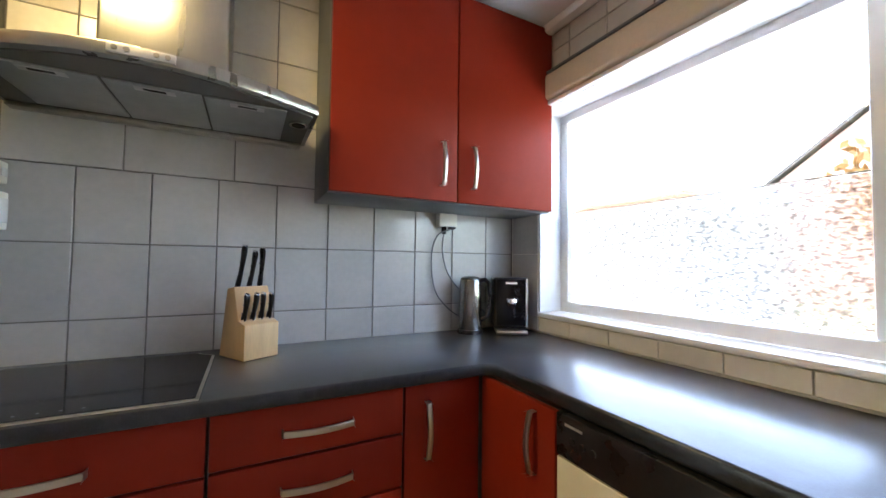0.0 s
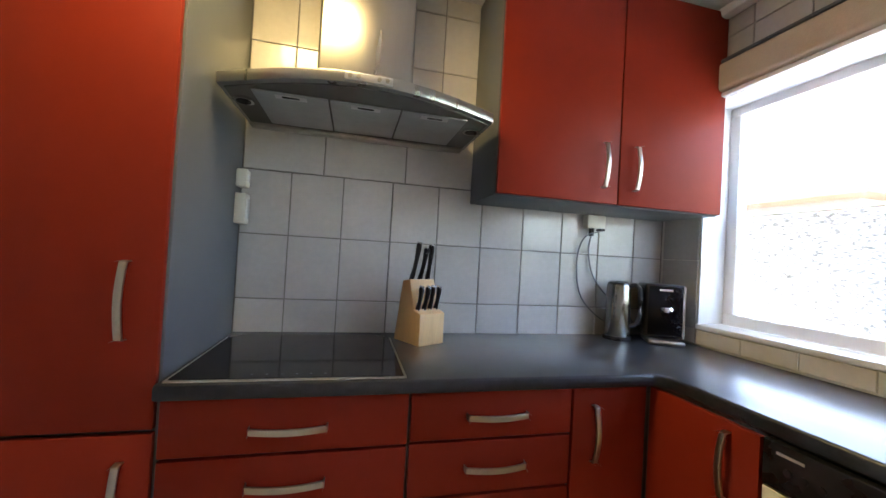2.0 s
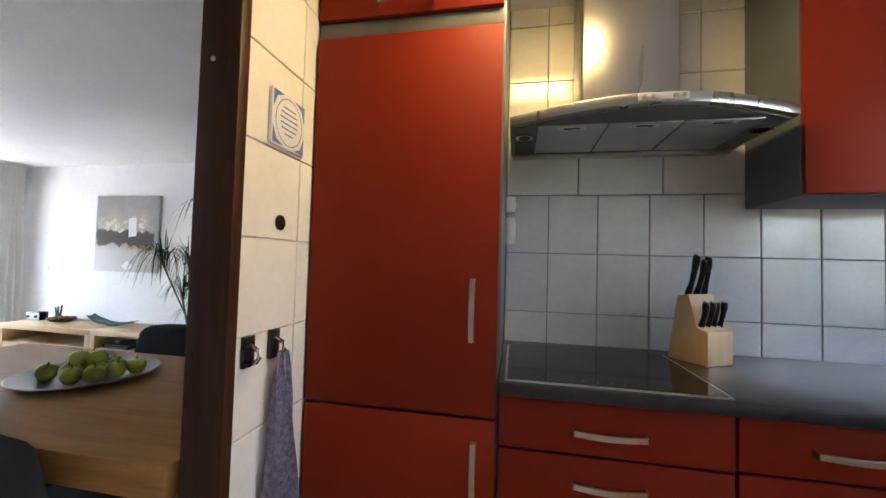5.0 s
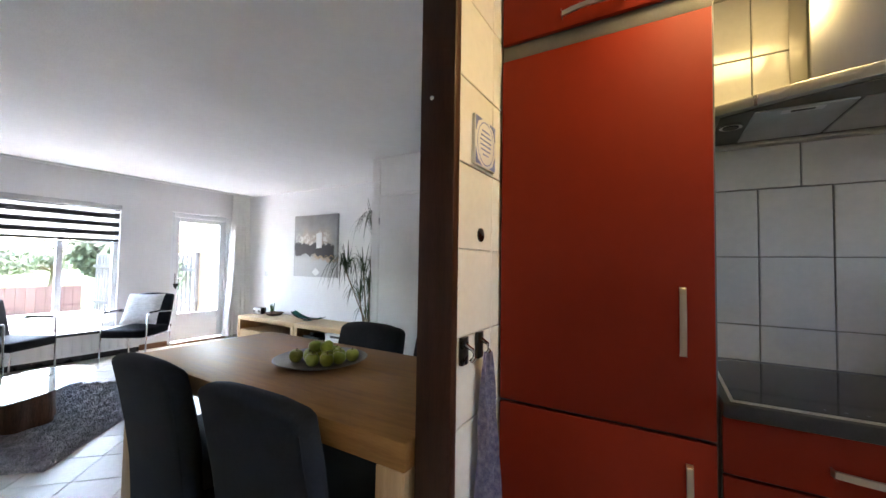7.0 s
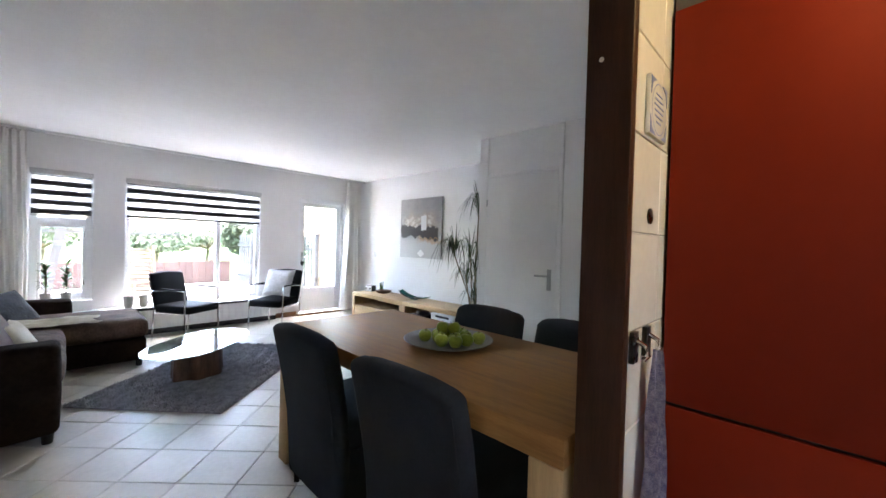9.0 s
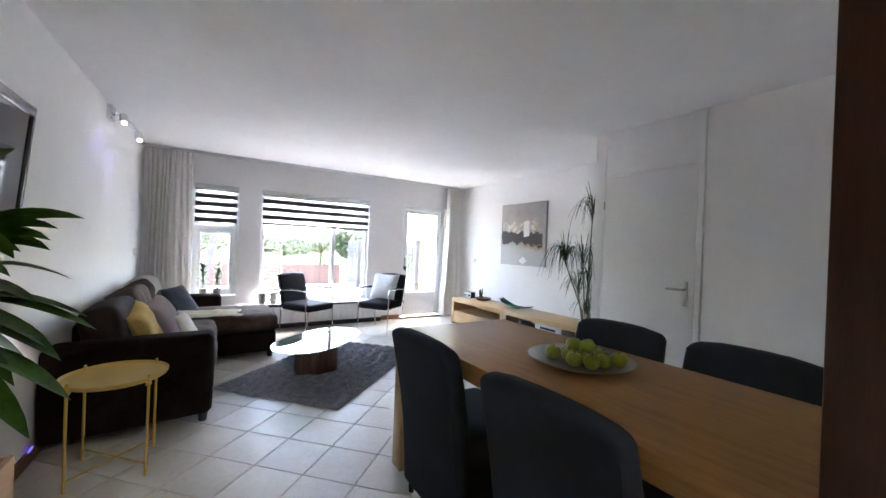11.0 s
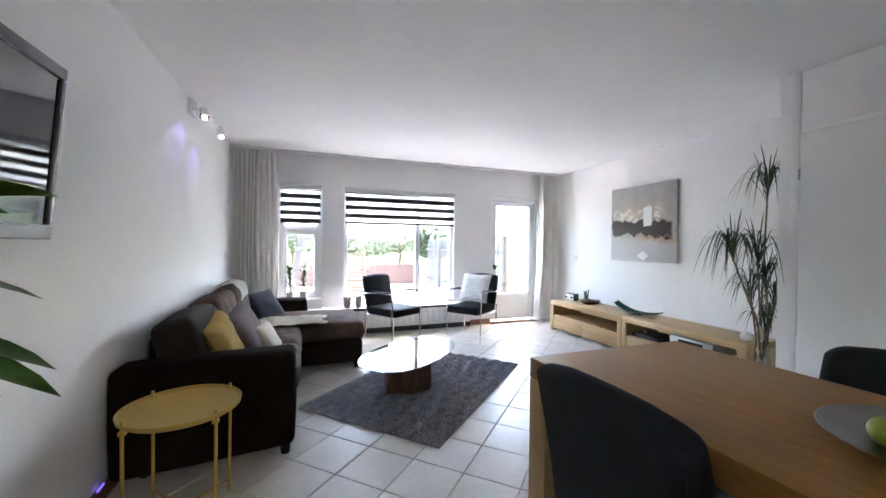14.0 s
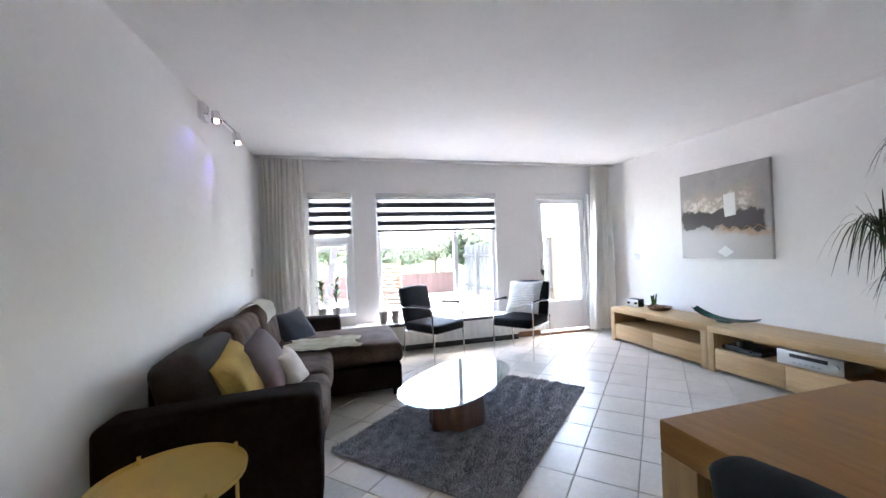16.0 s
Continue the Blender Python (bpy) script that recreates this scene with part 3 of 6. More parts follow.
d = front(tall, "x", FX, -0.6, -0.006, 0.10, 0.812)
bow_handle((FX, -0.538, 0.57), (FX, -0.538, 0.75), (-0.03, 0, 0), (0, 0.018, 0), d)
d = front(tall, "x", FX, -0.6, -0.006, 0.817, 1.962)
bow_handle((FX, -0.526, 1.028), (FX, -0.526, 1.21), (-0.03, 0, 0), (0, 0.018, 0), d)
part("vent_strip", bx((-0.527, -0.6, 1.966), (-0.5215, -0.006, 2.014), 0.002), VENT, tall, "brushed grey ventilation strip")
d = front(tall, "x", FX, -0.6, -0.006, 2.017, 2.35)
bow_handle((FX, -0.21, 2.055), (FX, -0.39, 2.055), (-0.03, 0, 0), (0, 0, 0.018), d)

hobu = thing("drawer_cabinet", "red laminate drawer cabinet under the hob", "cabinet", (-0.27, -0.9, 0), group="base cabinets")
part("body", bx((-0.52, -1.196, 0.1), (-0.004, -0.606, 0.893)), CARCASS, hobu)
part("plinth", bx((-0.48, -1.196, 0), (-0.46, -0.606, 0.099)), CARCASS, hobu)
for z0, z1, hz in ((0.747, 0.89, 0.81), (0.43, 0.743, 0.672), (0.11, 0.426, 0.36)):
    d = front(hobu, "x", FX, -1.198, -0.607, z0, z1, "drawer")
    bow_handle((FX, -0.804, hz), (FX, -0.99, hz), (-0.03, 0, 0), (0, 0, 0.018), d)
dru = thing("drawer_cabinet", "red laminate drawer cabinet beside the corner", "cabinet", (-0.27, -1.45, 0), group="base cabinets")
part("body", bx((-0.52, -1.69, 0.1), (-0.004, -1.20, 0.893)), CARCASS, dru)
part("plinth", bx((-0.48, -1.69, 0), (-0.46, -1.20, 0.099)), CARCASS, dru)
for z0, z1, hz in ((0.752, 0.89, 0.818), (0.60, 0.748, 0.675), (0.11, 0.596, 0.53)):
    d = front(dru, "x", FX, -1.692, -1.202, z0, z1, "drawer")
    bow_handle((FX, -1.361, hz), (FX, -1.543, hz), (-0.03, 0, 0), (0, 0, 0.018), d)
cor = thing("corner_cabinet", "red laminate corner cabinet with two narrow doors", "cabinet", (-0.3, -2.2, 0), group="base cabinets")
part("body", bx((-0.518, -2.50, 0.1), (-0.004, -1.695, 0.893)), CARCASS, cor)
part("body", bx((-0.876, -2.50, 0.1), (-0.52, -1.985, 0.893)), CARCASS, cor)
part("plinth", bx((-0.48, -1.98, 0), (-0.46, -1.695, 0.099)), CARCASS, cor)
d = front(cor, "x", FX, -1.958, -1.695, 0.11, 0.89)
bow_handle((FX, -1.767, 0.665), (FX, -1.767, 0.835), (-0.03, 0, 0), (0, 0.018, 0), d)
d = front(cor, "y", -1.962, -0.876, -0.545, 0.11, 0.89)
bow_handle((-0.80, -1.962, 0.70), (-0.80, -1.962, 0.865), (0, 0.03, 0), (0.018, 0, 0), d)

dw = thing("dishwasher", "built-in dishwasher with black panel and cream door", "dishwasher", (-1.18, -2.2, 0))
part("body", bx((-1.474, -2.48, 0.1), (-0.882, -1.985, 0.892)), CARCASS, dw)
pn = part("control_panel", bx((-1.474, -1.984, 0.79), (-0.882, -1.958, 0.892), 0.004), BLACKPL, dw, "glossy black control panel")
part("door", bx((-1.474, -1.984, 0.11), (-0.882, -1.960, 0.786), 0.004), CREAMPL, dw, "cream enamelled door")
for i in range(3):
    part("button", cyl((-0.935 - 0.03 * i, -1.958, 0.838), (-0.935 - 0.03 * i, -1.954, 0.838), 0.008, n=14), BLACKPL, pn)
part("badge", bx((-0.965, -1.9575, 0.868), (-0.912, -1.9565, 0.874)), SILVER, pn, "small silver maker's bar")
endu = thing("base_cabinet", "red laminate base cabinet under the window", "cabinet", (-1.85, -2.2, 0), group="base cabinets")
part("body", bx((-2.20, -2.50, 0.1), (-1.478, -1.985, 0.893)), CARCASS, endu)
d = front(endu, "y", -1.962, -2.2, -1.48, 0.11, 0.89)
bow_handle((-1.55, -1.962, 0.70), (-1.55, -1.962, 0.865), (0, 0.03, 0), (0.018, 0, 0), d)

bm = prism([(0, -0.605), (-0.577, -0.605), (-0.577, -1.945), (-0.60, -1.972), (-2.22, -1.972), (-2.22, -2.505), (0, -2.505)], 0.039,
           m=Matrix.Translation((0, 0, 0.8955)), bevel=0.008)
top = solo("worktop", bm, WORKTOP, "dark slate-grey laminate L-shaped worktop", "worktop")

hob = thing("ceramic_hob", "black ceramic glass hob in a steel frame", "hob", (-0.32, -0.9, 0.935))
edge = [(-0.565, -0.622), (-0.565, -1.182), (-0.12, -1.182), (-0.068, -1.13), (-0.068, -0.675), (-0.12, -0.622)]
inset = [(-0.557, -0.629), (-0.557, -1.175), (-0.123, -1.175), (-0.075, -1.127), (-0.075, -0.678), (-0.123, -0.629)]
part("steel_frame", prism(edge, 0.004, m=Matrix.Translation((0, 0, 0.935))), STEEL, hob, "brushed steel frame")
gp = part("glass_plate", prism(inset, 0.003, m=Matrix.Translation((0, 0, 0.9375))), BLACKGL, hob)
for i in range(6):
    part("touch_key", cyl((-0.53, -0.80 - 0.035 * i, 0.9403), (-0.53, -0.80 - 0.035 * i, 0.9409), 0.003, n=10), CARCASS, gp, "small printed touch key")

upc = thing("wall_cabinet", "red laminate two-door wall cabinet with grey carcass", "cabinet", (-0.15, -2.0, 1.49))
part("body", bx((-0.286, -2.498, 1.49), (-0.003, -1.503, 2.345), 0.002), CARCASS, upc, "grey melamine carcass")
d = front(upc, "x", -0.306, -2.0, -1.503, 1.492, 2.345)
bow_handle((-0.306, -1.93, 1.552), (-0.306, -1.93, 1.724), (-0.03, 0, 0), (0, 0.018, 0), d)
d = front(upc, "x", -0.306, -2.498, -2.0, 1.492, 2.345)
bow_handle((-0.306, -2.07, 1.552), (-0.306, -2.07, 1.724), (-0.03, 0, 0), (0, 0.018, 0), d)

# extractor hood
hd = thing("extractor_hood", "brushed steel extractor hood with a curved front", "extractor hood", (-0.25, -1.05, 1.7))
arc = [(-0.36 - 0.14 * math.cos(math.pi * (i / 20 - 0.5)), -0.617 - 0.842 * i / 20) for i in range(21)]
outline = [(-0.003, -0.617)] + arc + [(-0.003, -1.459)]
part("canopy", prism(outline, 0.032, m=Matrix.Translation((0, 0, 1.717)), bevel=0.0025), STEEL_H, hd)
inner = [(min(-0.006, x * 0.955), -1.038 + (y + 1.038) * 0.96) for x, y in outline]
part("underside", prism(inner, 0.004, m=Matrix.Translation((0, 0, 1.7128))), VENT, hd, "dark bronze-grey metal underside")
for i in range(3):
    y = -0.818 - 0.22 * i
    f = part("grease_filter", bx((-0.37, y - 0.107, 1.706), (-0.075, y + 0.107, 1.7125), 0.003), ALU, hd, "aluminium grease filter")
    part("latch_plate", bx((-0.362, y - 0.045, 1.7045), (-0.335, y + 0.045, 1.7058), 0.0005), SILVER, f, "pale latch plate")
    part("latch", bx((-0.358, y - 0.025, 1.7025), (-0.346, y + 0.025, 1.7044), 0.001), BLACKPL, f)
for y in (-0.668, -1.408):
    f = part("lamp", cyl((-0.27, y, 1.704), (-0.27, y, 1.7125), 0.03, n=24), CHROME, hd, "round chrome lamp")
    part("lamp_glass", cyl((-0.27, y, 1.7025), (-0.27, y, 1.7045), 0.021, n=24), BLACKGL, f)
part("rear_rim", bx((-0.05, -1.44, 1.70), (-0.004, -0.63, 1.7122), 0.003), NICKEL, hd, "bronze-coloured rear rim")
part("chimney", bx((-0.205, -1.2, 1.7495), (-0.003, -0.868, 2.363), 0.012, 3), STEEL_H, hd)
pn = part("button_panel", bx((-0.5045, -1.105, 1.722), (-0.496, -0.975, 1.744), 0.002), SILVER, hd, "silver button panel")
for y in (-0.99, -1.012, -1.068, -1.09):
    part("button", cyl((-0.504, y, 1.733), (-0.508, y, 1.733), 0.006, n=14), NICKEL, pn)
part("emblem", bx((-0.2065, -1.06, 1.86), (-0.2055, -1.03, 1.863)), BLACKPL, hd)

# knife block
kb = thing("knife_block", "beech knife block with black-handled knives", "knife block", (-0.15, -1.283, 0.9352), 210)
prof = [(0.062, 0), (0.062, 0.092), (0.03, 0.100), (0.005, 0.188), (-0.03, 0.182), (-0.062, 0)]
bm = prism(prof, 0.104, m=Matrix.Rotation(radians(90), 4, "X") @ Matrix.Translation((0, 0, -0.052)), bevel=0.003)
part("block", bm, BEECH, kb, world_space=False)
for i, (x, y, z, s) in enumerate([(-0.012, -0.034, 0.18, 1.3), (-0.012, 0.0, 0.18, 1.15), (-0.012, 0.034, 0.18, 1.25), (0.03, -0.038, 0.098, 1), (0.03, -0.013, 0.098, 1), (0.03, 0.013, 0.098, 1),
                                  (0.03, 0.038, 0.098, 1)]):
    up = Vector((0.22 + 0.05 * math.sin(i * 2.3), 0.05 * math.sin(i * 1.7 + 1), 1)).normalized()
    p = Vector((x, y, z))
    ln, side = (0.092 if s > 1.1 else 0.072) * s, Vector((0, 1, 0))
    fore = side.cross(up)
    prof = [(0.0, 0.85), (0.12, 1.0), (0.35, 0.78), (0.62, 0.86), (0.86, 1.12), (0.96, 1.05), (1.0, 0.7)]
    t = bmesh.new()
    rings = []
    for f, w in prof:
        c = p + up * ln * f + fore * 0.004 * math.sin(f * 3)
        rings.append([t.verts.new(c + fore * 0.0095 * s ** 0.5 * w * math.cos(q * math.pi / 5) + side * 0.0068 * min(1, w) * math.sin(q * math.pi / 5)) for q in range(10)])
    for e, g in zip(rings, rings[1:]):
        for q in range(10):
            t.faces.new((e[q], e[(q + 1) % 10], g[(q + 1) % 10], g[q]))
    t.faces.new(rings[0][::-1])
    t.faces.new(rings[-1])
    k = part("knife_handle", t, BLACKPL, kb, "black riveted handle", False)
    part("bolster", ribbon([p - up * 0.008, p + up * 0.005], (0.017, 0, 0), (0, 0.0145, 0)), CHROME, k, "", False)
    part("butt_cap", ribbon([p + up * ln * 0.985, p + up * (ln + 0.003)], fore * 0.014, side * 0.008), CHROME, k, "small steel butt cap", False)
    for r in (0.3, 0.62):
        part("rivet", cyl(p + up * ln * r - side * 0.0072, p + up * ln * r + side * 0.0072, 0.0024, n=8), CHROME, k, "", False)
kb.scale = (1.2, 1.15, 1.24)

STEEL_K = M("dark_polished_steel", (0.26, 0.25, 0.235), 0.16, 1.0, var=0.06, scale=5)
kt = thing("electric_kettle", "brushed steel electric kettle with black handle", "kettle", (-0.10, -2.19, 0.9352))
part("base", lathe([(0.058, 0), (0.06, 0.006), (0.058, 0.018)]), BLACKPL, kt, "", False)
part("jug", lathe([(0.052, 0.018), (0.053, 0.03), (0.051, 0.15), (0.049, 0.236), (0.046, 0.244)]), STEEL_K, kt, "", False)
part("lid", lathe([(0.045, 0.244), (0.044, 0.252), (0.032, 0.258), (0.005, 0.260)]), BLACKPL, kt, "black lid", False)
part("handle", tube([(-0.026, -0.038, 0.240), (-0.040, -0.056, 0.245), (-0.050, -0.070, 0.228), (-0.053, -0.074, 0.18), (-0.051, -0.071, 0.12), (-0.045, -0.062, 0.075), (-0.030, -0.040, 0.06)], 0.010), BLACKPL, kt, "black curved handle", False)

cf = thing("coffee_machine", "glossy black coffee pad machine with chrome spout", "coffee machine", (-0.14, -2.385, 0.9352), -30)
part("body", bx((-0.055, -0.08, 0.022), (0.10, 0.08, 0.255), 0.012, 3), BLACKPL, cf, "", False)
part("front_panel", bx((-0.066, -0.066, 0.035), (-0.0555, 0.066, 0.248), 0.004, 2), BLACKGL, cf, "glossy black front", False)
part("drip_tray", bx((-0.105, -0.07, 0.0), (0.05, 0.07, 0.020), 0.006), STEEL, cf, "steel drip tray", False)
part("spout", lathe([(0.018, 0.138), (0.026, 0.146), (0.024, 0.160), (0.004, 0.162)], m=Matrix.Translation((-0.080, 0, 0))), CHROME, cf, "chrome coffee spout", False)
part("name_bar", bx((-0.068, -0.026, 0.226), (-0.0662, 0.026, 0.235)), CHROME, cf, "", False)
part("edge_trim", bx((-0.0665, -0.075, 0.03), (-0.058, -0.0665, 0.25)), CHROME, cf, "", False)

sk = thing("wall_socket", "ivory double wall socket below the cabinet", "socket", (-0.02, -2.1, 1.45))
part("box", bx((-0.045, -2.15, 1.425), (-0.001, -2.055, 1.487), 0.006), WPLASTIC, sk)
part("plug", bx((-0.075, -2.125, 1.412), (-0.046, -2.095, 1.424), 0.004), BLACKPL, sk)
part("plug", cyl((-0.03, -2.085, 1.39), (-0.03, -2.085, 1.426), 0.012, n=12), BLACKPL, sk)
for k, pts in enumerate([[(-0.06, -2.10, 1.41), (-0.03, -2.05, 1.38), (-0.012, -2.03, 1.28), (-0.012, -2.05, 1.13), (-0.015, -2.12, 1.04), (-0.04, -2.19, 0.99)],
                         [(-0.03, -2.085, 1.39), (-0.016, -2.085, 1.32), (-0.014, -2.11, 1.22), (-0.014, -2.17, 1.14), (-0.02, -2.25, 1.08), (-0.03, -2.33, 1.0)]]):
    v = [Vector(p) for p in [pts[0]] + pts + [pts[-1]]]
    sm = []
    for i in range(1, len(v) - 2):
        for f in (0, 0.2, 0.4, 0.6, 0.8):
            sm.append(tuple(0.5 * (2 * v[i] + (v[i + 1] - v[i - 1]) * f + (2 * v[i - 1] - 5 * v[i] + 4 * v[i + 1] - v[i + 2]) * f * f + (3 * v[i] - v[i - 1] - 3 * v[i + 1] + v[i + 2]) * f ** 3)))
    sm.append(pts[-1])
    solo("power_cable", tube(sm, 0.0035, 6), CABLE, "thin grey power cable hanging from the socket", "cable")
for z0, z1, w in ((1.335, 1.445, 0.06), (1.468, 1.532, 0.05)):
    sw = thing("wall_switch", "white plastic switch box on the side panel", "switch", (-0.045, -0.62, z0))
    part("housing", bx((-0.075, -0.64, z0), (-0.075 + w, -0.6035, z1), 0.005), WPLASTIC, sw)
    part("rocker", bx((-0.0655, -0.644, z0 + 0.02), (-0.0855 + w, -0.6405, z1 - 0.02), 0.002), ENAMEL, sw)

# things on the partition
pq = thing("tile_plaque", "white and delft-blue decorative tile plaque with text", "wall tile", (-0.68, -0.005, 1.63))
part("tile", bx((-0.757, -0.012, 1.557), (-0.607, -0.0015, 1.707), 0.002), ENAMEL, pq)
for sx, sz in ((-0.757, 1.557), (-0.607, 1.557), (-0.757, 1.707), (-0.607, 1.707)):
    kx, kz = (1 if sx < -0.68 else -1), (1 if sz < 1.63 else -1)
    tri = [(sx + kx * 0.004, sz + kz * 0.004), (sx + kx * 0.05, sz + kz * 0.004), (sx + kx * 0.018, sz + kz * 0.018), (sx + kx * 0.004, sz + kz * 0.05)]
    bm = prism(tri, 0.001, m=Matrix(((1, 0, 0, 0), (0, 0, -1, -0.0122), (0, 1, 0, 0), (0, 0, 0, 1))))
    part("corner_ornament", bm, DELFT, pq, "blue corner ornament")
t = bmesh.new()
ring = [[t.verts.new((-0.682 + k * math.cos(a * math.pi / 24), -0.0128, 1.632 + k * 1.08 * math.sin(a * math.pi / 24))) for a in range(48)] for k in (0.062, 0.059)]
for i in range(48):
    t.faces.new((ring[0][i], ring[0][(i + 1) % 48], ring[1][(i + 1) % 48], ring[1][i]))
part("oval_border", t, DELFT, pq)
for i in range(6):
    w = (0.028, 0.036, 0.04, 0.038, 0.034, 0.02)[i]
    part("text_line", bx((-0.682 - w, -0.0132, 1.668 - 0.0145 * i), (-0.682 + w, -0.0123, 1.672 - 0.0145 * i)), DELFT, pq)
solo("cable_hole", cyl((-0.689, -0.004, 1.352), (-0.689, 0.004, 1.352), 0.021, n=28), BLACKPL, "round black hole in the tiled wall", "wall hole")
for x in (-0.803, -0.703):
    hk = thing("towel_hook", "square black and chrome towel hook", "hook", (x, -0.01, 1.03), group="towel hooks")
    part("plate", bx((x - 0.019, -0.014, 0.985), (x + 0.019, -0.001, 1.062), 0.003), BLACKPL, hk)
    part("hook_arm", tube([(x, -0.014, 1.04), (x, -0.034, 1.03), (x, -0.04, 1.01), (x, -0.03, 0.998)], 0.006), CHROME, hk)
t = bmesh.new()
rows = []
for i in range(26):
    z = 1.005 - 0.5 * i / 25
    w = 0.018 + 0.062 * min(1.0, i / 25) ** 0.8
    rows.append([t.verts.new((-0.70 + 0.02 * i / 25 + w * (2 * j / 16 - 1), -0.034 - 0.016 * math.sin(j * 1.9 + i * 0.12) * min(1, 0.4 + i / 14) - 0.004 * math.sin(j * 5), z)) for j in range(17)])
for a, b in zip(rows, rows[1:]):
    for j in range(16):
        t.faces.new((a[j], a[j + 1], b[j + 1], b[j]))
bmesh.ops.solidify(t, geom=t.faces[:], thickness=0.006)
solo("tea_towel", t, TOWEL, "blue and white checked tea towel on a hook", "towel")

# kitchen window
kw = thing("window_kitchen", "white plastic window with a pebbled lower pane", "window", (-0.75, -2.66, 1.02), kind="structure")
for a, b in (((-2.05, -2.70, 1.025), (-0.205, -2.645, 1.075)), ((-2.05, -2.70, 1.955), (-0.205, -2.645, 2.0)), ((-0.255, -2.699, 1.0752), (-0.205, -2.646, 1.9548)), ((-1.315, -2.699, 1.0752), (-1.255, -2.646, 1.9548)),
             ((-2.05, -2.699, 1.0752), (-2.0, -2.646, 1.9548))):
    part("frame_bar", bx(a, b, 0.006), PVC, kw)
for x0, x1 in ((-1.253, -0.257), (-1.998, -1.317)):
    # upper pane dimmed to hold back daylight
    p = part("pane", bx((x0, -2.676, 1.505), (x1, -2.672, 1.953)), GLASS_K, kw)
    p = part("pane", bx((x0, -2.678, 1.0765), (x1, -2.670, 1.50)), PEBBLE, kw, "pebbled privacy glass")
    part("glazing_bar", bx((x0, -2.681, 1.5005), (x1, -2.667, 1.5045)), PVC, kw)
part("sill", bx((-2.05, -2.643, 1.006), (-0.206, -2.500, 1.027), 0.005), PVC, kw, "white window sill")
part("reveal", bx((-0.212, -2.644, 1.028), (-0.2055, -2.512, 1.997)), PVC, kw)
part("reveal", bx((-2.05, -2.644, 1.9905), (-0.213, -2.512, 1.999)), PVC, kw)
rb = thing("roller_blind", "beige rolled-up window blind above the window", "blind", (-1.1, -2.48, 2.05))
part("rolled_cloth", bx((-2.07, -2.505, 2.005), (-0.235, -2.455, 2.125), 0.018, 3), BLINDBOX, rb)
part("bottom_bar", bx((-2.07, -2.50, 1.985), (-0.235, -2.472, 2.003), 0.004), PVC, rb)
part("top_rail", bx((-2.075, -2.506, 2.1265), (-0.23, -2.462, 2.14), 0.003), CARCASS, rb, "thin dark top rail")
kl = thing("ceiling_lamp", "flat kitchen ceiling lamp with warm diffuser", "lamp", (-0.66, -0.745, 2.31))
part("housing", bx((-0.81, -0.935, 2.328), (-0.545, -0.555, 2.364), 0.006), ENAMEL, kl)
part("diffuser", bx((-0.805, -0.93, 2.311), (-0.55, -0.56, 2.3275), 0.005), LAMPW, kl)

# ---- living room: windows, doors ----
def window(name, x0, x1, z0, z1, bars, panes, label):
    w = thing(name, label, "window", ((x0 + x1) / 2, 5.84, z0), kind="structure")
    for a, b, c, d in bars:
        part("frame_bar", bx((a, 5.80, c), (b, 5.86, d), 0.006), PVC, w)
    for a, b, c, d in panes:
        p = part("pane", bx((a, 5.828, c), (b, 5.832, d)), GLASS, w)
        p.visible_shadow = False
    return w


f = 0.05
w1 = window("window_1", -2.035, -1.515, 0.44, 1.97,
            [(-2.033, -1.517, 0.442, 0.50), (-2.033, -1.517, 1.90, 1.968), (-2.033, -1.97, 0.501, 1.899), (-1.58, -1.517, 0.501, 1.899), (-1.969, -1.581, 1.36, 1.45),
             (-1.969, -1.94, 0.501, 1.359), (-1.61, -1.581, 0.501, 1.359), (-1.939, -1.611, 0.501, 0.58), (-1.939, -1.611, 1.33, 1.359)],
            [(-1.939, -1.611, 0.581, 1.329), (-1.969, -1.581, 1.451, 1.899)], "narrow white casement window onto the garden")
for z in (0.66, 1.22):
    part("handle", bx((-1.60, 5.785, z), (-1.588, 5.799, z + 0.09), 0.004), CHROME, w1, "small window handle")
window("window_2", -1.235, 0.365, 0.375, 1.97,
       [(-1.233, 0.363, 0.377, 0.43), (-1.233, 0.363, 1.91, 1.968), (-1.233, -1.18, 0.431, 1.909), (0.31, 0.363, 0.431, 1.909), (-0.225, -0.165, 0.431, 1.909)],
       [(-1.179, -0.226, 0.431, 1.909), (-0.164, 0.309, 0.431, 1.909)], "wide white two-light window onto the garden")
gd = thing("door_1", "white garden door with a large glass pane", "door", (1.4, 5.84, 0.02), kind="structure")
for a, b, c, d in ((0.972, 1.02, 0.021, 1.968), (1.78, 1.828, 0.021, 1.968), (1.0205, 1.7795, 1.90, 1.968)):
    part("door_frame", bx((a, 5.79, c), (b, 5.87, d), 0.005), PVC, gd)
for a, b, c, d in ((1.024, 1.10, 0.04, 1.896), (1.69, 1.776, 0.04, 1.896), (1.101, 1.689, 1.83, 1.896), (1.101, 1.689, 0.04, 0.45)):
    part("leaf_rail", bx((a, 5.805, c), (b, 5.85, d), 0.005), PVC, gd)
p = part("pane", bx((1.101, 5.826, 0.451), (1.689, 5.83, 1.829)), GLASS, gd)
p.visible_shadow = False
lk = part("lock_plate", bx((1.045, 5.797, 0.86), (1.075, 5.804, 1.06), 0.003), CHROME, gd)
part("lever", tube([(1.06, 5.797, 0.98), (1.06, 5.76, 0.98), (1.14, 5.755, 0.98)], 0.008), CHROME, lk)
hg = thing("door_hanger", "dark heart-shaped hanger on the garden door", "ornament", (1.045, 5.79, 0.95))
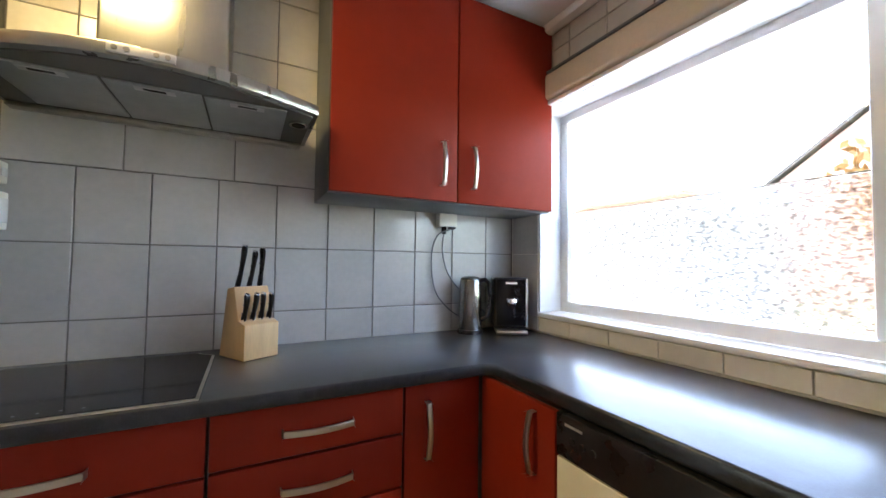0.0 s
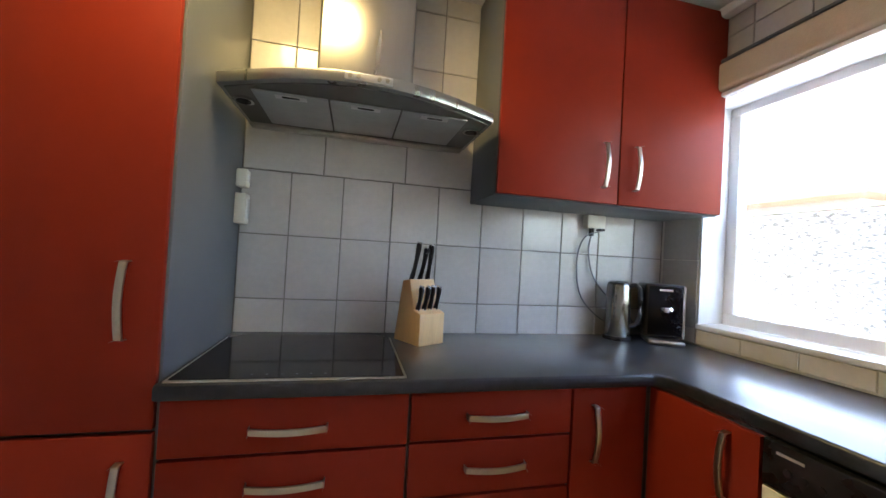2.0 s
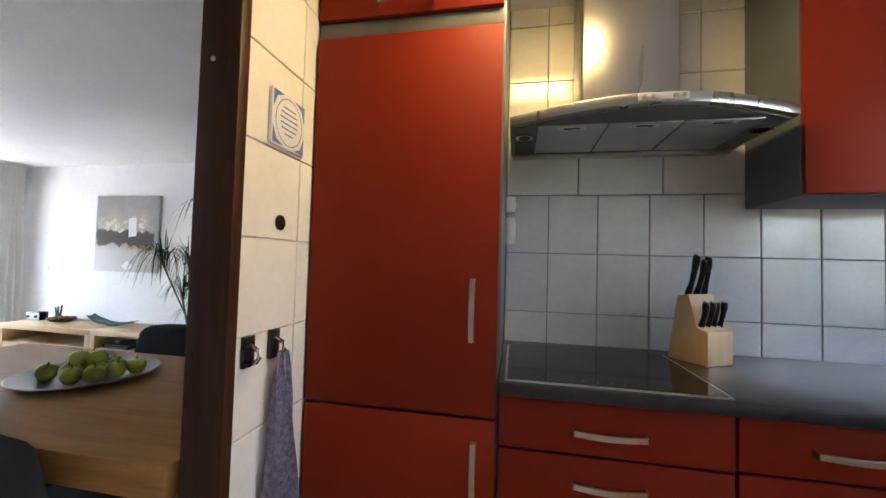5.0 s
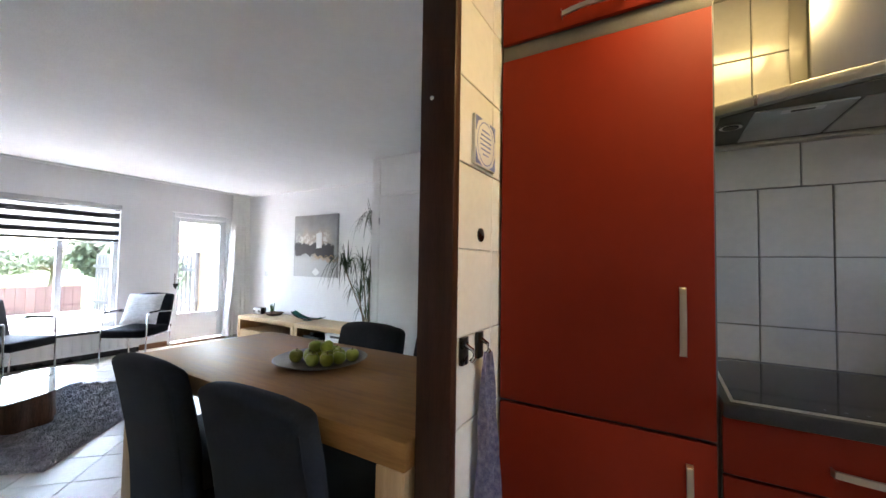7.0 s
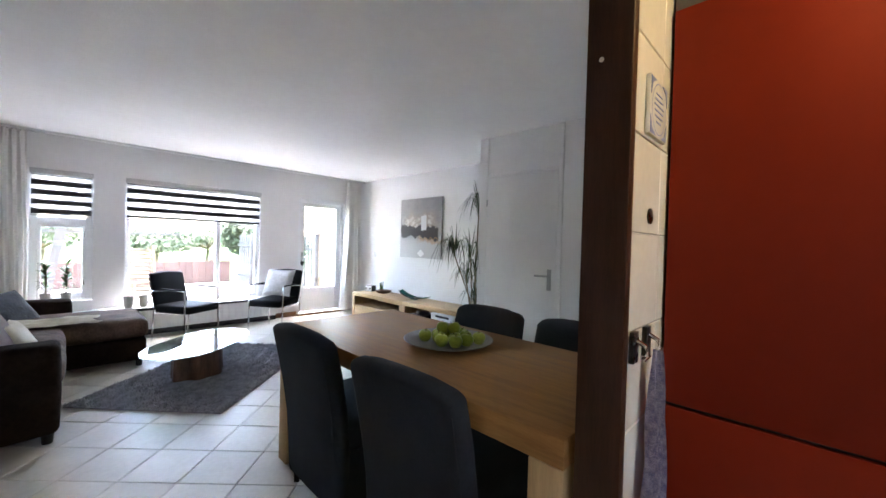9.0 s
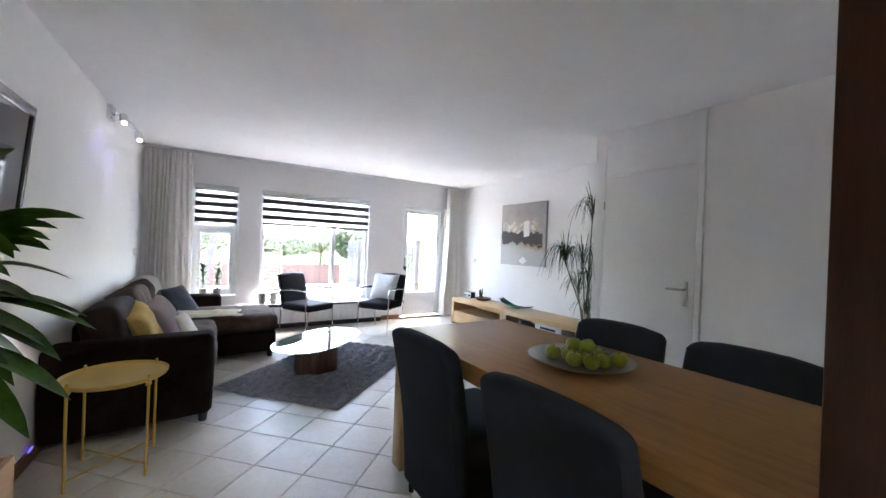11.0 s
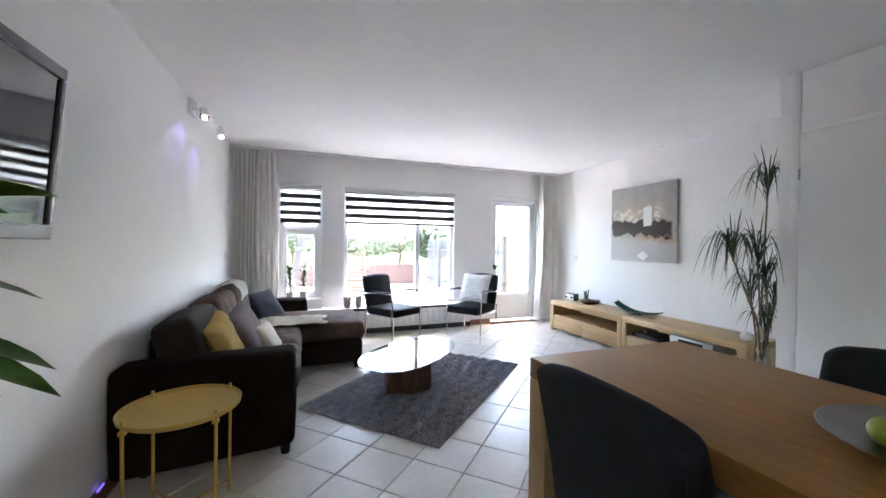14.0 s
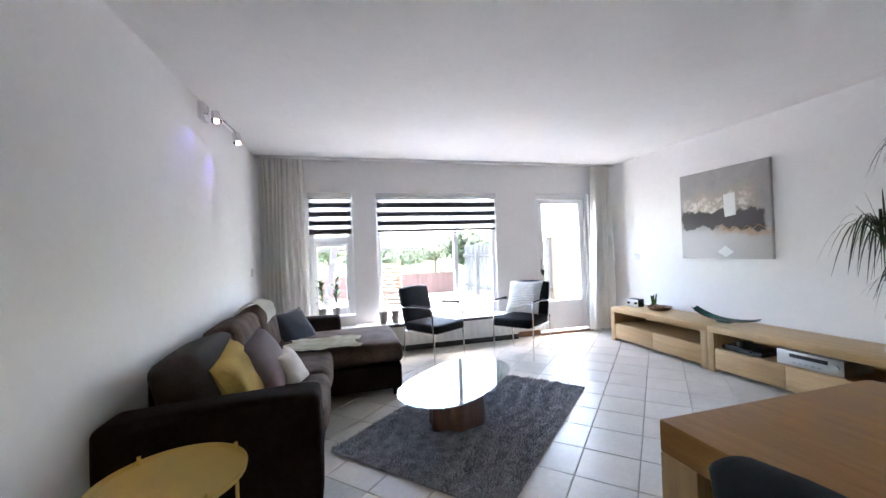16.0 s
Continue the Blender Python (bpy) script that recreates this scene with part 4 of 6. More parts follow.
part("heart", prism([(0, -0.05), (0.03, 0.0), (0.034, 0.025), (0.02, 0.04), (0, 0.028), (-0.02, 0.04), (-0.034, 0.025), (-0.03, 0.0)], 0.012,
                    m=Matrix.Translation((1.045, 5.752, 0.87)) @ Matrix.Rotation(radians(90), 4, "X")), BLACKPL, hg)
part("cord", tube([(1.045, 5.746, 0.905), (1.05, 5.75, 0.95), (1.06, 5.756, 0.985)], 0.002, 5), BLACKPL, hg)
solo("trim_threshold", bx((0.97, 5.70, 0.0), (1.83, 5.9, 0.019), 0.004), SKIRT, "brown wooden door threshold", "threshold", "structure")

# hall door with its panel above
hdr = thing("door_2", "white flush hall door with a panel above", "door", (1.31, 1.68, 0), kind="structure")
for a, b, c, d in ((1.242, 1.285, 0.0, 2.363), (2.065, 2.108, 0.0, 2.363), (1.2855, 2.0645, 1.955, 1.985)):
    part("door_frame", bx((1.275, a, c), (1.385, b, d), 0.004), WHITE, hdr)
part("overpanel", bx((1.282, 1.286, 1.9855), (1.335, 2.064, 2.36), 0.003), WHITE, hdr)
lf = part("leaf", bx((1.277, 1.2865, 0.008), (1.317, 2.0642, 1.953), 0.0015), WHITE, hdr)
hp = part("handle_plate", bx((1.268, 1.325, 0.87), (1.2765, 1.365, 1.06), 0.004), ALU, lf, "aluminium handle plate")
for z in (0.3, 1.66):
    part("hinge", cyl((1.272, 2.0645, z), (1.272, 2.0645, z + 0.07), 0.006, n=12), ALU, lf, "steel hinge")
part("lever", tube([(1.27, 1.345, 1.0), (1.225, 1.345, 1.0), (1.218, 1.36, 1.0), (1.218, 1.46, 0.998)], 0.009), ALU, lf, "aluminium door lever")

# window ledge over the radiator casing
ld = thing("window_ledge", "white window ledge with a dark edge over radiators", "ledge", (-0.8, 5.6, 0), kind="structure")
part("ledge_top", bx((-2.56, 5.515, 0.345), (0.62, 5.797, 0.374), 0.004), WHITE, ld)
part("edge_strip", bx((-2.56, 5.500, 0.338), (0.62, 5.5145, 0.372), 0.003), BLACKPL, ld, "black front edge")
part("casing", bx((-2.56, 5.67, 0.07), (0.60, 5.70, 0.344)), WHITE, ld, "white casing panel")
# shadow under the casing, built as a black strip
part("toe_strip", bx((-2.56, 5.68, 0.0), (0.60, 5.70, 0.069)), BLACKPL, ld)
for i in range(26):
    part("fin", bx((-1.75 + 0.088 * i, 5.662, 0.10), (-1.69 + 0.088 * i, 5.6695, 0.32), 0.004), WHITE, ld)


def zebra(x0, x1, z0, z1, bands, label):
    """A day-and-night blind; bands are the opaque stripes as shares of its drop from the cassette down."""
    b = thing("zebra_blind", label, "blind", ((x0 + x1) / 2, 5.74, z1))
    part("cassette", bx((x0, 5.705, z1 - 0.06), (x1, 5.757, z1), 0.008), SILVER, b, "grey aluminium cassette")
    zt, h, last = z1 - 0.062, z1 - 0.062 - z0, 0.0
    for p, q in bands:
        if p > last:
            part("sheer_band", bx((x0 + 0.012, 5.735, zt - h * p + 0.0005), (x1 - 0.012, 5.736, zt - h * last - 0.0005)), BLIND_W, b, "translucent white band")
        part("dark_band", bx((x0 + 0.012, 5.7345, zt - h * q), (x1 - 0.012, 5.7365, zt - h * p)), BLIND_D, b, "opaque charcoal band")
        last = q
    part("bottom_rail", bx((x0 + 0.01, 5.728, z0 - 0.02), (x1 - 0.01, 5.745, z0 - 0.001), 0.004), CARCASS if len(bands) < 5 else SILVER, b)
    part("bead_chain", tube([(x1 - 0.02, 5.72, z1 - 0.03), (x1 - 0.018, 5.72, z0 - 0.25)], 0.002, 5), SILVER, b)
    return b


zebra(-2.03, -1.52, 1.47, 1.97, [(0.0, 0.025), (0.13, 0.27), (0.37, 0.51), (0.62, 0.755), (0.85, 0.995)], "charcoal and white striped blind half lowered, narrow")
zebra(-1.23, 0.36, 1.47, 1.968, [(0.0, 0.03), (0.12, 0.28), (0.39, 0.53), (0.65, 0.79), (0.90, 0.975)], "charcoal and white striped blind half lowered, wide")
vent = thing("window_vent", "slim white ventilation strip at the head of the window", "vent", (-0.7, 5.80, 1.885))
part("strip", bx((-1.178, 5.782, 1.872), (-0.228, 5.7995, 1.90), 0.004), PVC, vent)
for x in (-1.02, -0.70, -0.38):
    part("clip", bx((x - 0.012, 5.777, 1.878), (x + 0.012, 5.7815, 1.894), 0.001), ALU, vent)


def curtain(x0, x1, y, z0, z1, folds, name, label, seed, flare=0.0):
    """Hanging cloth: pinched pleats under the header that open into uneven folds; flare widens its foot."""
    c = thing(name, label, "curtain", ((x0 + x1) / 2, y, z0))
    rc, n = random.Random(seed), folds * 12
    ph, am = [0.0], []
    for k in range(folds):
        w = rc.uniform(0.6, 1.5)
        for j in range(12):
            ph.append(ph[-1] + w)
            am.append(rc.uniform(0.9, 1.1) * (0.65 + 0.5 * math.sin(k * 2.3 + seed)) if j == 0 else am[-1])
    am.append(am[-1])
    tot = ph[-1]
    t, rows = bmesh.new(), []
    for i in range(25):
        v = i / 24
        k = 0.45 + 0.55 * min(1.0, max(0.0, v - 0.04) * 2.2)
        row = []
        for j in range(n + 1):
            u = ph[j] / tot
            wave = math.sin(2 * math.pi * j / 12 + 0.5 * math.sin(v * 3 + j * 0.03))
            fine = 0.012 * math.sin(2 * math.pi * j / 6 + 1.1) * max(0.0, 1 - v * 9)
            x = x0 + (x1 - x0) * u - flare * v ** 1.5 * (1 - u) + 0.012 * math.sin(v * 4.1 + u * 5)
            row.append(t.verts.new((x, y + 0.052 * k * (0.5 + 0.5 * abs(am[j])) * wave + fine, z1 + (z0 - z1) * v)))
        rows.append(row)
    for a, b in zip(rows, rows[1:]):
        for j in range(n):
            t.faces.new((a[j], a[j + 1], b[j + 1], b[j]))
    part("cloth", t, CURTAIN, c)
    t = bmesh.new()
    pin = [[t.verts.new((x0 + (x1 - x0) * ph[j] / tot, y - 0.008 + 0.016 * math.sin(2 * math.pi * j / 6), z)) for j in range(n + 1)] for z in (z1 + 0.012, z1 - 0.004)]
    for j in range(n):
        t.faces.new((pin[0][j], pin[0][j + 1], pin[1][j + 1], pin[1][j]))
    bmesh.ops.solidify(t, geom=t.faces[:], thickness=0.008)
    part("header_tape", t, CURTAIN, c)
    return c


curtain(-2.50, -2.035, 5.60, 0.38, 2.325, 9, "curtain", "off-white linen curtain drawn back, wide and pleated", 3)
curtain(1.79, 2.09, 5.63, 0.03, 2.325, 6, "curtain", "off-white linen curtain drawn back beside the garden door", 8, 0.07)
solo("curtain_rail", bx((-2.57, 5.59, 2.34), (2.15, 5.62, 2.364), 0.004), WHITE, "white ceiling-mounted curtain rail", "curtain rail")


# ---- dining corner ----
tb = thing("dining_table", "solid oak dining table with thick square legs", "table", (-0.5, 1.0, 0))
part("tabletop", bx((-0.893, 0.12, 0.695), (-0.095, 1.852, 0.776), 0.005), OAK_T, tb)
for x, y in ((-0.893, 1.75), (-0.893, 0.12), (-0.197, 1.75), (-0.197, 0.12)):
    part("leg", bx((x, y, 0), (x + 0.102, y + 0.102, 0.6945), 0.004), OAK_V, tb)


def dining_chair():
    """Faces +x, its base at the origin; the back stands at -x."""
    c = thing("dining_chair", "charcoal fabric dining chair with padded back and long skirt", "chair", group="dining chairs")
    t = soft_box((-0.045, -0.26, 0.065), (0.045, 0.26, 0.855), 0.035, 0.012, 2, 4)
    for v in t.verts:
        k = (v.co.z - 0.17) / 0.685
        v.co.x += -0.03 - 0.11 * max(0, k - 0.25) ** 1.4 + 0.05 * (1 - k) * 0.5
        v.co.y *= 1.0 - 0.05 * (1 - k) - 0.10 * max(0, k - 0.93) * 8
        v.co.z -= 0.018 * max(0, k - 0.9) * 10 * (abs(v.co.y) / 0.26) ** 3
    part("backrest", t, CHARC, c, "", False)
    part("seat", soft_box((-0.02, -0.255, 0.33), (0.42, 0.255, 0.465), 0.035, 0.012, 5, 4), CHARC, c, "", False)
    part("skirt", soft_box((-0.015, -0.25, 0.07), (0.41, 0.25, 0.325), 0.012, 0.0, 7, 3), CHARC, c, "", False)
    for x, y in ((0.0, -0.22), (0.0, 0.22), (0.38, -0.22), (0.38, 0.22)):
        part("leg", cyl((x, y, 0.0), (x, y, 0.08), 0.017, 0.021, 4), BLACKPL, c, "short black wooden leg", False)
    part("seam", tube([(-0.125, -0.245, 0.78), (-0.085, -0.252, 0.55), (-0.055, -0.25, 0.3)], 0.003, 5), CHARC, c, "", False)
    return c


ch = dining_chair()
ch.matrix_basis = pose(-0.905, 1.355, 0)
copy_thing(ch, pose(-0.905, 0.635, 0, 0, 0, 1.5))
copy_thing(ch, pose(0.075, 1.17, 0, 0, 0, 180))
copy_thing(ch, pose(0.075, 0.55, 0, 0, 0, 179))

dish = thing("fruit_dish", "round shallow pewter dish on the dining table", "dish", (-0.46, 0.935, 0.7765))
part("bowl", lathe([(0.09, 0.0), (0.10, 0.004), (0.17, 0.012), (0.212, 0.026), (0.218, 0.029), (0.214, 0.031), (0.165, 0.018), (0.06, 0.010), (0.004, 0.010)], 48), PEWTER, dish, "", False)


def apple(at, r, turn):
    a = thing("apple", "shiny green apple in the pewter dish", "apple", at, turn, group="green apples")
    prof = [(0.06, -0.80), (0.30, -0.86), (0.62, -0.72), (0.90, -0.30), (1.0, 0.10), (0.93, 0.48), (0.68, 0.78), (0.38, 0.86), (0.16, 0.76), (0.02, 0.66)]
    part("flesh", lathe([(x * r, z * r) for x, z in prof], 20), APPLE, a, "", False)
    part("stalk", tube([(0, 0, 0.62 * r), (0.05 * r, 0, 0.95 * r), (0.16 * r, 0, 1.15 * r)], 0.0018, 5), STEM, a, "", False)
    return a


rng = random.Random(4)
first = apple((-0.52, 1.0, 0.823), 0.0325, 0)
k = 0
for i in range(4):
    for j in range(3):
        if (i, j) == (0, 0):
            continue
        x, y = -0.545 + 0.062 * j + 0.028 * (i % 2), 1.005 - 0.056 * i - 0.02 * j
        copy_thing(first, pose(x + rng.uniform(-.006, .006), y + rng.uniform(-.006, .006), 0.816 + 0.004 * (j == 2), rng.uniform(-14, 14), rng.uniform(-14, 14), rng.uniform(0, 360)))
first.matrix_basis = pose(-0.545, 1.01, 0.817, 6, -8, 40)
for x, y in ((-0.485, 0.95), (-0.455, 0.905)):
    copy_thing(first, pose(x, y, 0.856, 12, 20, rng.uniform(0, 360)))


# ---- sitting area ----
sf = thing("corner_sofa", "dark brown microfibre corner sofa with a chaise end", "sofa", (-2.0, 3.9, 0))
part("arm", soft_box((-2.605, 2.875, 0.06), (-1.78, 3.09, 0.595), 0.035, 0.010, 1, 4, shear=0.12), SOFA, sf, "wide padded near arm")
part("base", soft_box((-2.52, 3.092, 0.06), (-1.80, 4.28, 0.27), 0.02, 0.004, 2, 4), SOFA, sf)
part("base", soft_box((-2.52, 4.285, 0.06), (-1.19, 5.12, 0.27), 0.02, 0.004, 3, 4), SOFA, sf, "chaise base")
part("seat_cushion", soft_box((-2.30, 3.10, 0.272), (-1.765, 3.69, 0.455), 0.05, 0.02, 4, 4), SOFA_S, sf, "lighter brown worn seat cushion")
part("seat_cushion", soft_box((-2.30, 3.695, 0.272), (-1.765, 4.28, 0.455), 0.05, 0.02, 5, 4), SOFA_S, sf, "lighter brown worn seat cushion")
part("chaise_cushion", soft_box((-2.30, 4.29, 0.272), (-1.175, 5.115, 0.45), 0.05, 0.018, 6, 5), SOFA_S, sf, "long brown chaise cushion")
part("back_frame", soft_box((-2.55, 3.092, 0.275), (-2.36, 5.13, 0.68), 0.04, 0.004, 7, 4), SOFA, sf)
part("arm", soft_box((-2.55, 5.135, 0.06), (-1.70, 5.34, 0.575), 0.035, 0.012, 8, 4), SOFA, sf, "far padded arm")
for i, (y0, y1) in enumerate(((2.99, 3.60), (3.65, 4.28), (4.33, 4.98))):
    t = soft_box((-0.11, y0, -0.20), (0.11, y1, 0.20), 0.055, 0.016, 11 + i, 5)
    t.transform(Matrix.Translation((-2.37, 0, 0.60 if i else 0.585)) @ Matrix.Rotation(radians(-14), 4, "Y"))
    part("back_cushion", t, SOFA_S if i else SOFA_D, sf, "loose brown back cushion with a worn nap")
for x, y in ((-1.83, 2.93), (-2.5, 2.93), (-1.24, 4.33), (-1.24, 5.07), (-2.5, 5.28)):
    part("foot", cyl((x, y, 0), (x, y, 0.065), 0.025, 0.03, 12), BLACKPL, sf, "black block foot")


def cushion(name, label, mat, w, h, d, at, rx, ry, rz, seed, spin=0):
    c = thing(name, label, "cushion", at)
    m = pose(0, 0, 0, rx, ry, rz) @ Matrix.Rotation(radians(spin), 4, "Z")
    part("cover", pillow(w, h, d, seed, m=m), mat, c, "", False)
    return c


cushion("yellow_cushion", "mustard yellow cotton cushion leaning on the sofa", CUSH_Y, 0.36, 0.36, 0.15, (-2.20, 3.27, 0.585), 0, 66, -6, 1, 14)
cushion("taupe_cushion", "taupe cotton cushion leaning on the sofa", CUSH_G, 0.37, 0.38, 0.15, (-2.11, 3.47, 0.60), 0, 62, -14, 2, 12)
cushion("cream_cushion", "small cream wool cushion on the sofa seat", CUSH_W, 0.27, 0.25, 0.11, (-1.985, 3.56, 0.525), 0, 60, -12, 3, 5)
cushion("plush_cushion", "slate-blue shaggy plush cushion against the arm", CUSH_B, 0.44, 0.34, 0.15, (-2.11, 4.87, 0.53), 0, 50, -55, 4, 8)
t = bmesh.new()
rows = []
for i in range(13):
    rows.append([t.verts.new((-2.12 + 0.048 * j + 0.03 * math.sin(i * 0.8), 4.16 + 0.036 * i + 0.02 * math.sin(j * 0.9), 0.482 + 0.012 * abs(math.sin(j * 1.1 + i * 0.7)) - 0.0 * j)) for j in range(13)])
for a, b in zip(rows, rows[1:]):
    for j in range(12):
        t.faces.new((a[j], a[j + 1], b[j + 1], b[j]))
bmesh.ops.solidify(t, geom=t.faces[:], thickness=0.01)
solo("throw_blanket", t, THROW, "cream and yellow patterned throw crumpled on the sofa", "blanket")
t = bmesh.new()
rows = []
for i in range(15):
    a = math.pi * (i / 14) * 0.9 - 0.25
    rows.append([t.verts.new((-2.40 + 0.135 * math.cos(math.pi - a) * -1 + 0.0, 4.42 + 0.05 * j, 0.70 + 0.15 * math.sin(a + 0.12) + 0.006 * math.sin(j * 2 + i))) for j in range(9)])
for a, b in zip(rows, rows[1:]):
    for j in range(8):
        t.faces.new((a[j], a[j + 1], b[j + 1], b[j]))
bmesh.ops.solidify(t, geom=t.faces[:], thickness=0.012)
solo("back_throw", t, CUSH_W, "cream woollen throw draped over the sofa back", "blanket")
solo("led_strip", bx((-2.606, 2.70, 0.078), (-2.600, 2.76, 0.09)), LEDB, "short blue glowing light strip behind the sofa", "light strip")

# tray table
yt = thing("tray_table", "mustard yellow metal tray table with crossed feet", "side table", (-2.225, 2.50, 0))
part("tray", lathe([(0.005, 0.490), (0.215, 0.490), (0.224, 0.496), (0.228, 0.513), (0.225, 0.514), (0.219, 0.500), (0.210, 0.496), (0.005, 0.496)], 48), YELLOW, yt, "", False)
feet = [(-0.155, -0.155), (0.155, -0.155), (0.155, 0.155), (-0.155, 0.155)]
for x, y in feet:
    lg = part("leg", cyl((x, y, 0.0), (x * 1.01, y * 1.01, 0.528), 0.0065, n=12), YELLOW, yt, "", False)
    part("clip", bx((x - 0.012, y - 0.012, 0.474), (x + 0.012, y + 0.012, 0.489), 0.002), YELLOW, lg, "", False)
part("cross_bar", cyl((*feet[0], 0.055), (*feet[2], 0.055), 0.005, n=10), YELLOW, yt, "", False)
part("cross_bar", cyl((*feet[1], 0.064), (*feet[3], 0.064), 0.005, n=10), YELLOW, yt, "", False)

# rug: backing and pile
ra, ang = Vector((-0.975, 2.66, 0)), radians(43)
ux, uy = Vector((math.cos(ang), math.sin(ang), 0)), Vector((-math.sin(ang), math.cos(ang), 0))
LX, LY = 1.76, 1.16
rug = thing("rug", "grey shaggy wool rug on the tiled floor", "rug", tuple(ra + ux * LX / 2 + uy * LY / 2), 43)
part("backing", bx((-LX / 2, -LY / 2, 0.0015), (LX / 2, LY / 2, 0.012), 0.004), RUGM, rug, "", False)
rg = np.random.RandomState(3)
n = 42000
px, py = rg.uniform(-LX / 2, LX / 2, n), rg.uniform(-LY / 2, LY / 2, n)
lean, amt = rg.uniform(0, 2 * math.pi, n), rg.uniform(0.004, 0.016, n)
wave = 0.75 + 0.25 * np.sin(py * 46 + 2 * np.sin(px * 7))
hh, ww, tw = rg.uniform(0.014, 0.03, n) * wave, rg.uniform(0.002, 0.0042, n), rg.uniform(0, math.pi, n)
vs = np.empty((n, 3, 3))
vs[:, 0] = np.stack([px - ww * np.cos(tw), py - ww * np.sin(tw), np.full(n, 0.011)], 1)
vs[:, 1] = np.stack([px + ww * np.cos(tw), py + ww * np.sin(tw), np.full(n, 0.011)], 1)
vs[:, 2] = np.stack([px + amt * np.cos(lean), py + amt * np.sin(lean), 0.011 + hh], 1)
me = bpy.data.meshes.new("pile")
me.from_pydata(vs.reshape(-1, 3).tolist(), [], np.arange(3 * n).reshape(-1, 3).tolist())
me.materials.append(RUGM)
pl = new("pile", me)
pl.parent = rug
tagged(pl, kind="stuff")

# coffee table
ct = thing("coffee_table", "oval glass coffee table on a tree-stump base", "coffee table", (-0.885, 3.64, 0.028), 43)
outl = []
for i in range(48):
    a = 2 * math.pi * i / 48
    c, s = math.cos(a), math.sin(a)
    outl.append((0.53 * math.copysign(abs(c) ** 0.75, c), 0.30 * math.copysign(abs(s) ** 0.85, s)))
gt = part("glass_top", prism(outl, 0.012, m=Matrix.Translation((0, 0, 0.272))), TABLEGL, ct, "thick clear glass top with a green edge", False)
for f in gt.data.polygons:
    f.use_smooth = False
t = bmesh.new()
rings = []
for i in range(9):
    z = 0.272 * i / 8 - 0.001
    rings.append([])
    for j in range(44):
        a = 2 * math.pi * j / 44
        r = 1 + 0.10 * math.sin(3 * a + 0.6) + 0.07 * math.sin(7 * a) + 0.05 * noise.noise(Vector((math.cos(a) * 3, math.sin(a) * 3, z * 5))) - 0.05 * z / 0.27
        rings[-1].append(t.verts.new((0.245 * r * math.cos(a), 0.17 * r * math.sin(a), z)))
for a, b in zip(rings, rings[1:]):
    for j in range(44):
        t.faces.new((a[j], a[(j + 1) % 44], b[(j + 1) % 44], b[j]))
t.faces.new(rings[0][::-1])
t.faces.new(rings[-1])
part("stump", t, STUMP, ct, "reddish-brown tree stump with furrowed sides", False)


def armchair():
    """Faces +x, base at the origin."""
    c = thing("armchair", "black leather armchair with thin chrome frame", "armchair", group="garden-side armchairs")
    t = soft_box((-0.03, -0.215, 0.40), (0.035, 0.215, 0.82), 0.02, 0.006, 1, 4)
    for v in t.verts:
        k = (v.co.z - 0.40) / 0.42
        v.co.x -= 0.245 + 0.10 * k
        v.co.z += 0.012 * math.cos(v.co.y * 9) * k - 0.01
    part("backrest", t, LEATHER, c, "", False)
    part("seat", soft_box((-0.245, -0.225, 0.345), (0.25, 0.225, 0.437), 0.022, 0.008, 2, 4), LEATHER, c, "", False)
    for s in (-1, 1):
        y = 0.243 * s
        part("front_leg", tube([(0.225, y, 0.0), (0.215, y, 0.30), (0.205, y, 0.605), (0.195, y, 0.617)], 0.009), CHROME, c, "", False)
        part("rear_leg", tube([(-0.26, y, 0.0), (-0.235, y, 0.33), (-0.25, y, 0.43)], 0.009), CHROME, c, "", False)
        part("arm_bar", tube([(0.197, y, 0.617), (0.0, y, 0.622), (-0.20, y, 0.605), (-0.29, y * 0.96, 0.60)], 0.009), CHROME, c, "", False)
        part("arm_pad", bx((-0.12, y - 0.014, 0.626), (0.17, y + 0.014, 0.638), 0.005), LEATHER, c, "", False)
        part("side_rail", tube([(0.215, y, 0.345), (-0.24, y, 0.345)], 0.008), CHROME, c, "", False)
    return c


a1 = armchair()
a1.matrix_basis = pose(-0.672, 5.19, 0, 0, 0, -58)
copy_thing(a1, pose(0.325, 5.03, 0, 0, 0, 217))
cushion("knit_cushion", "white cable-knit cushion on the armchair", KNIT, 0.42, 0.40, 0.14, (0.398, 5.085, 0.645), 66, 0, 127 + 180, 6)


# ---- low cabinet along the painting wall ----
def lowboard(y0, y1, label):
    c = thing("tv_lowboard", label, "cabinet", (1.9, (y0 + y1) / 2, 0), group="oak lowboards")
    X0, X1 = 1.65, 2.14
    part("top_board", bx((X0, y0, 0.365), (X1, y1, 0.422), 0.004), OAK_L, c)
    for a in (y0, y1 - 0.065):
        part("end_post", bx((X0, a, 0.0), (X1, a + 0.065, 0.3645), 0.004), OAK_V, c)
    part("shelf", bx((X0 + 0.02, y0 + 0.0655, 0.205), (X1 - 0.01, y1 - 0.0655, 0.222)), OAK_L, c)
    part("back_panel", bx((X1 - 0.009, y0 + 0.066, 0.03), (X1 - 0.001, y1 - 0.066, 0.364)), OAK_L, c)
    part("bottom", bx((X0 + 0.03, y0 + 0.066, 0.03), (X1 - 0.01, y1 - 0.066, 0.045)), OAK_L, c)
    mid = (y0 + y1) / 2
    for a, b in ((y0 + 0.068, mid - 0.002), (mid + 0.002, y1 - 0.068)):
        part("drawer_front", bx((X0 + 0.004, a, 0.035), (X0 + 0.024, b, 0.218), 0.003), OAK_L, c)
    return c


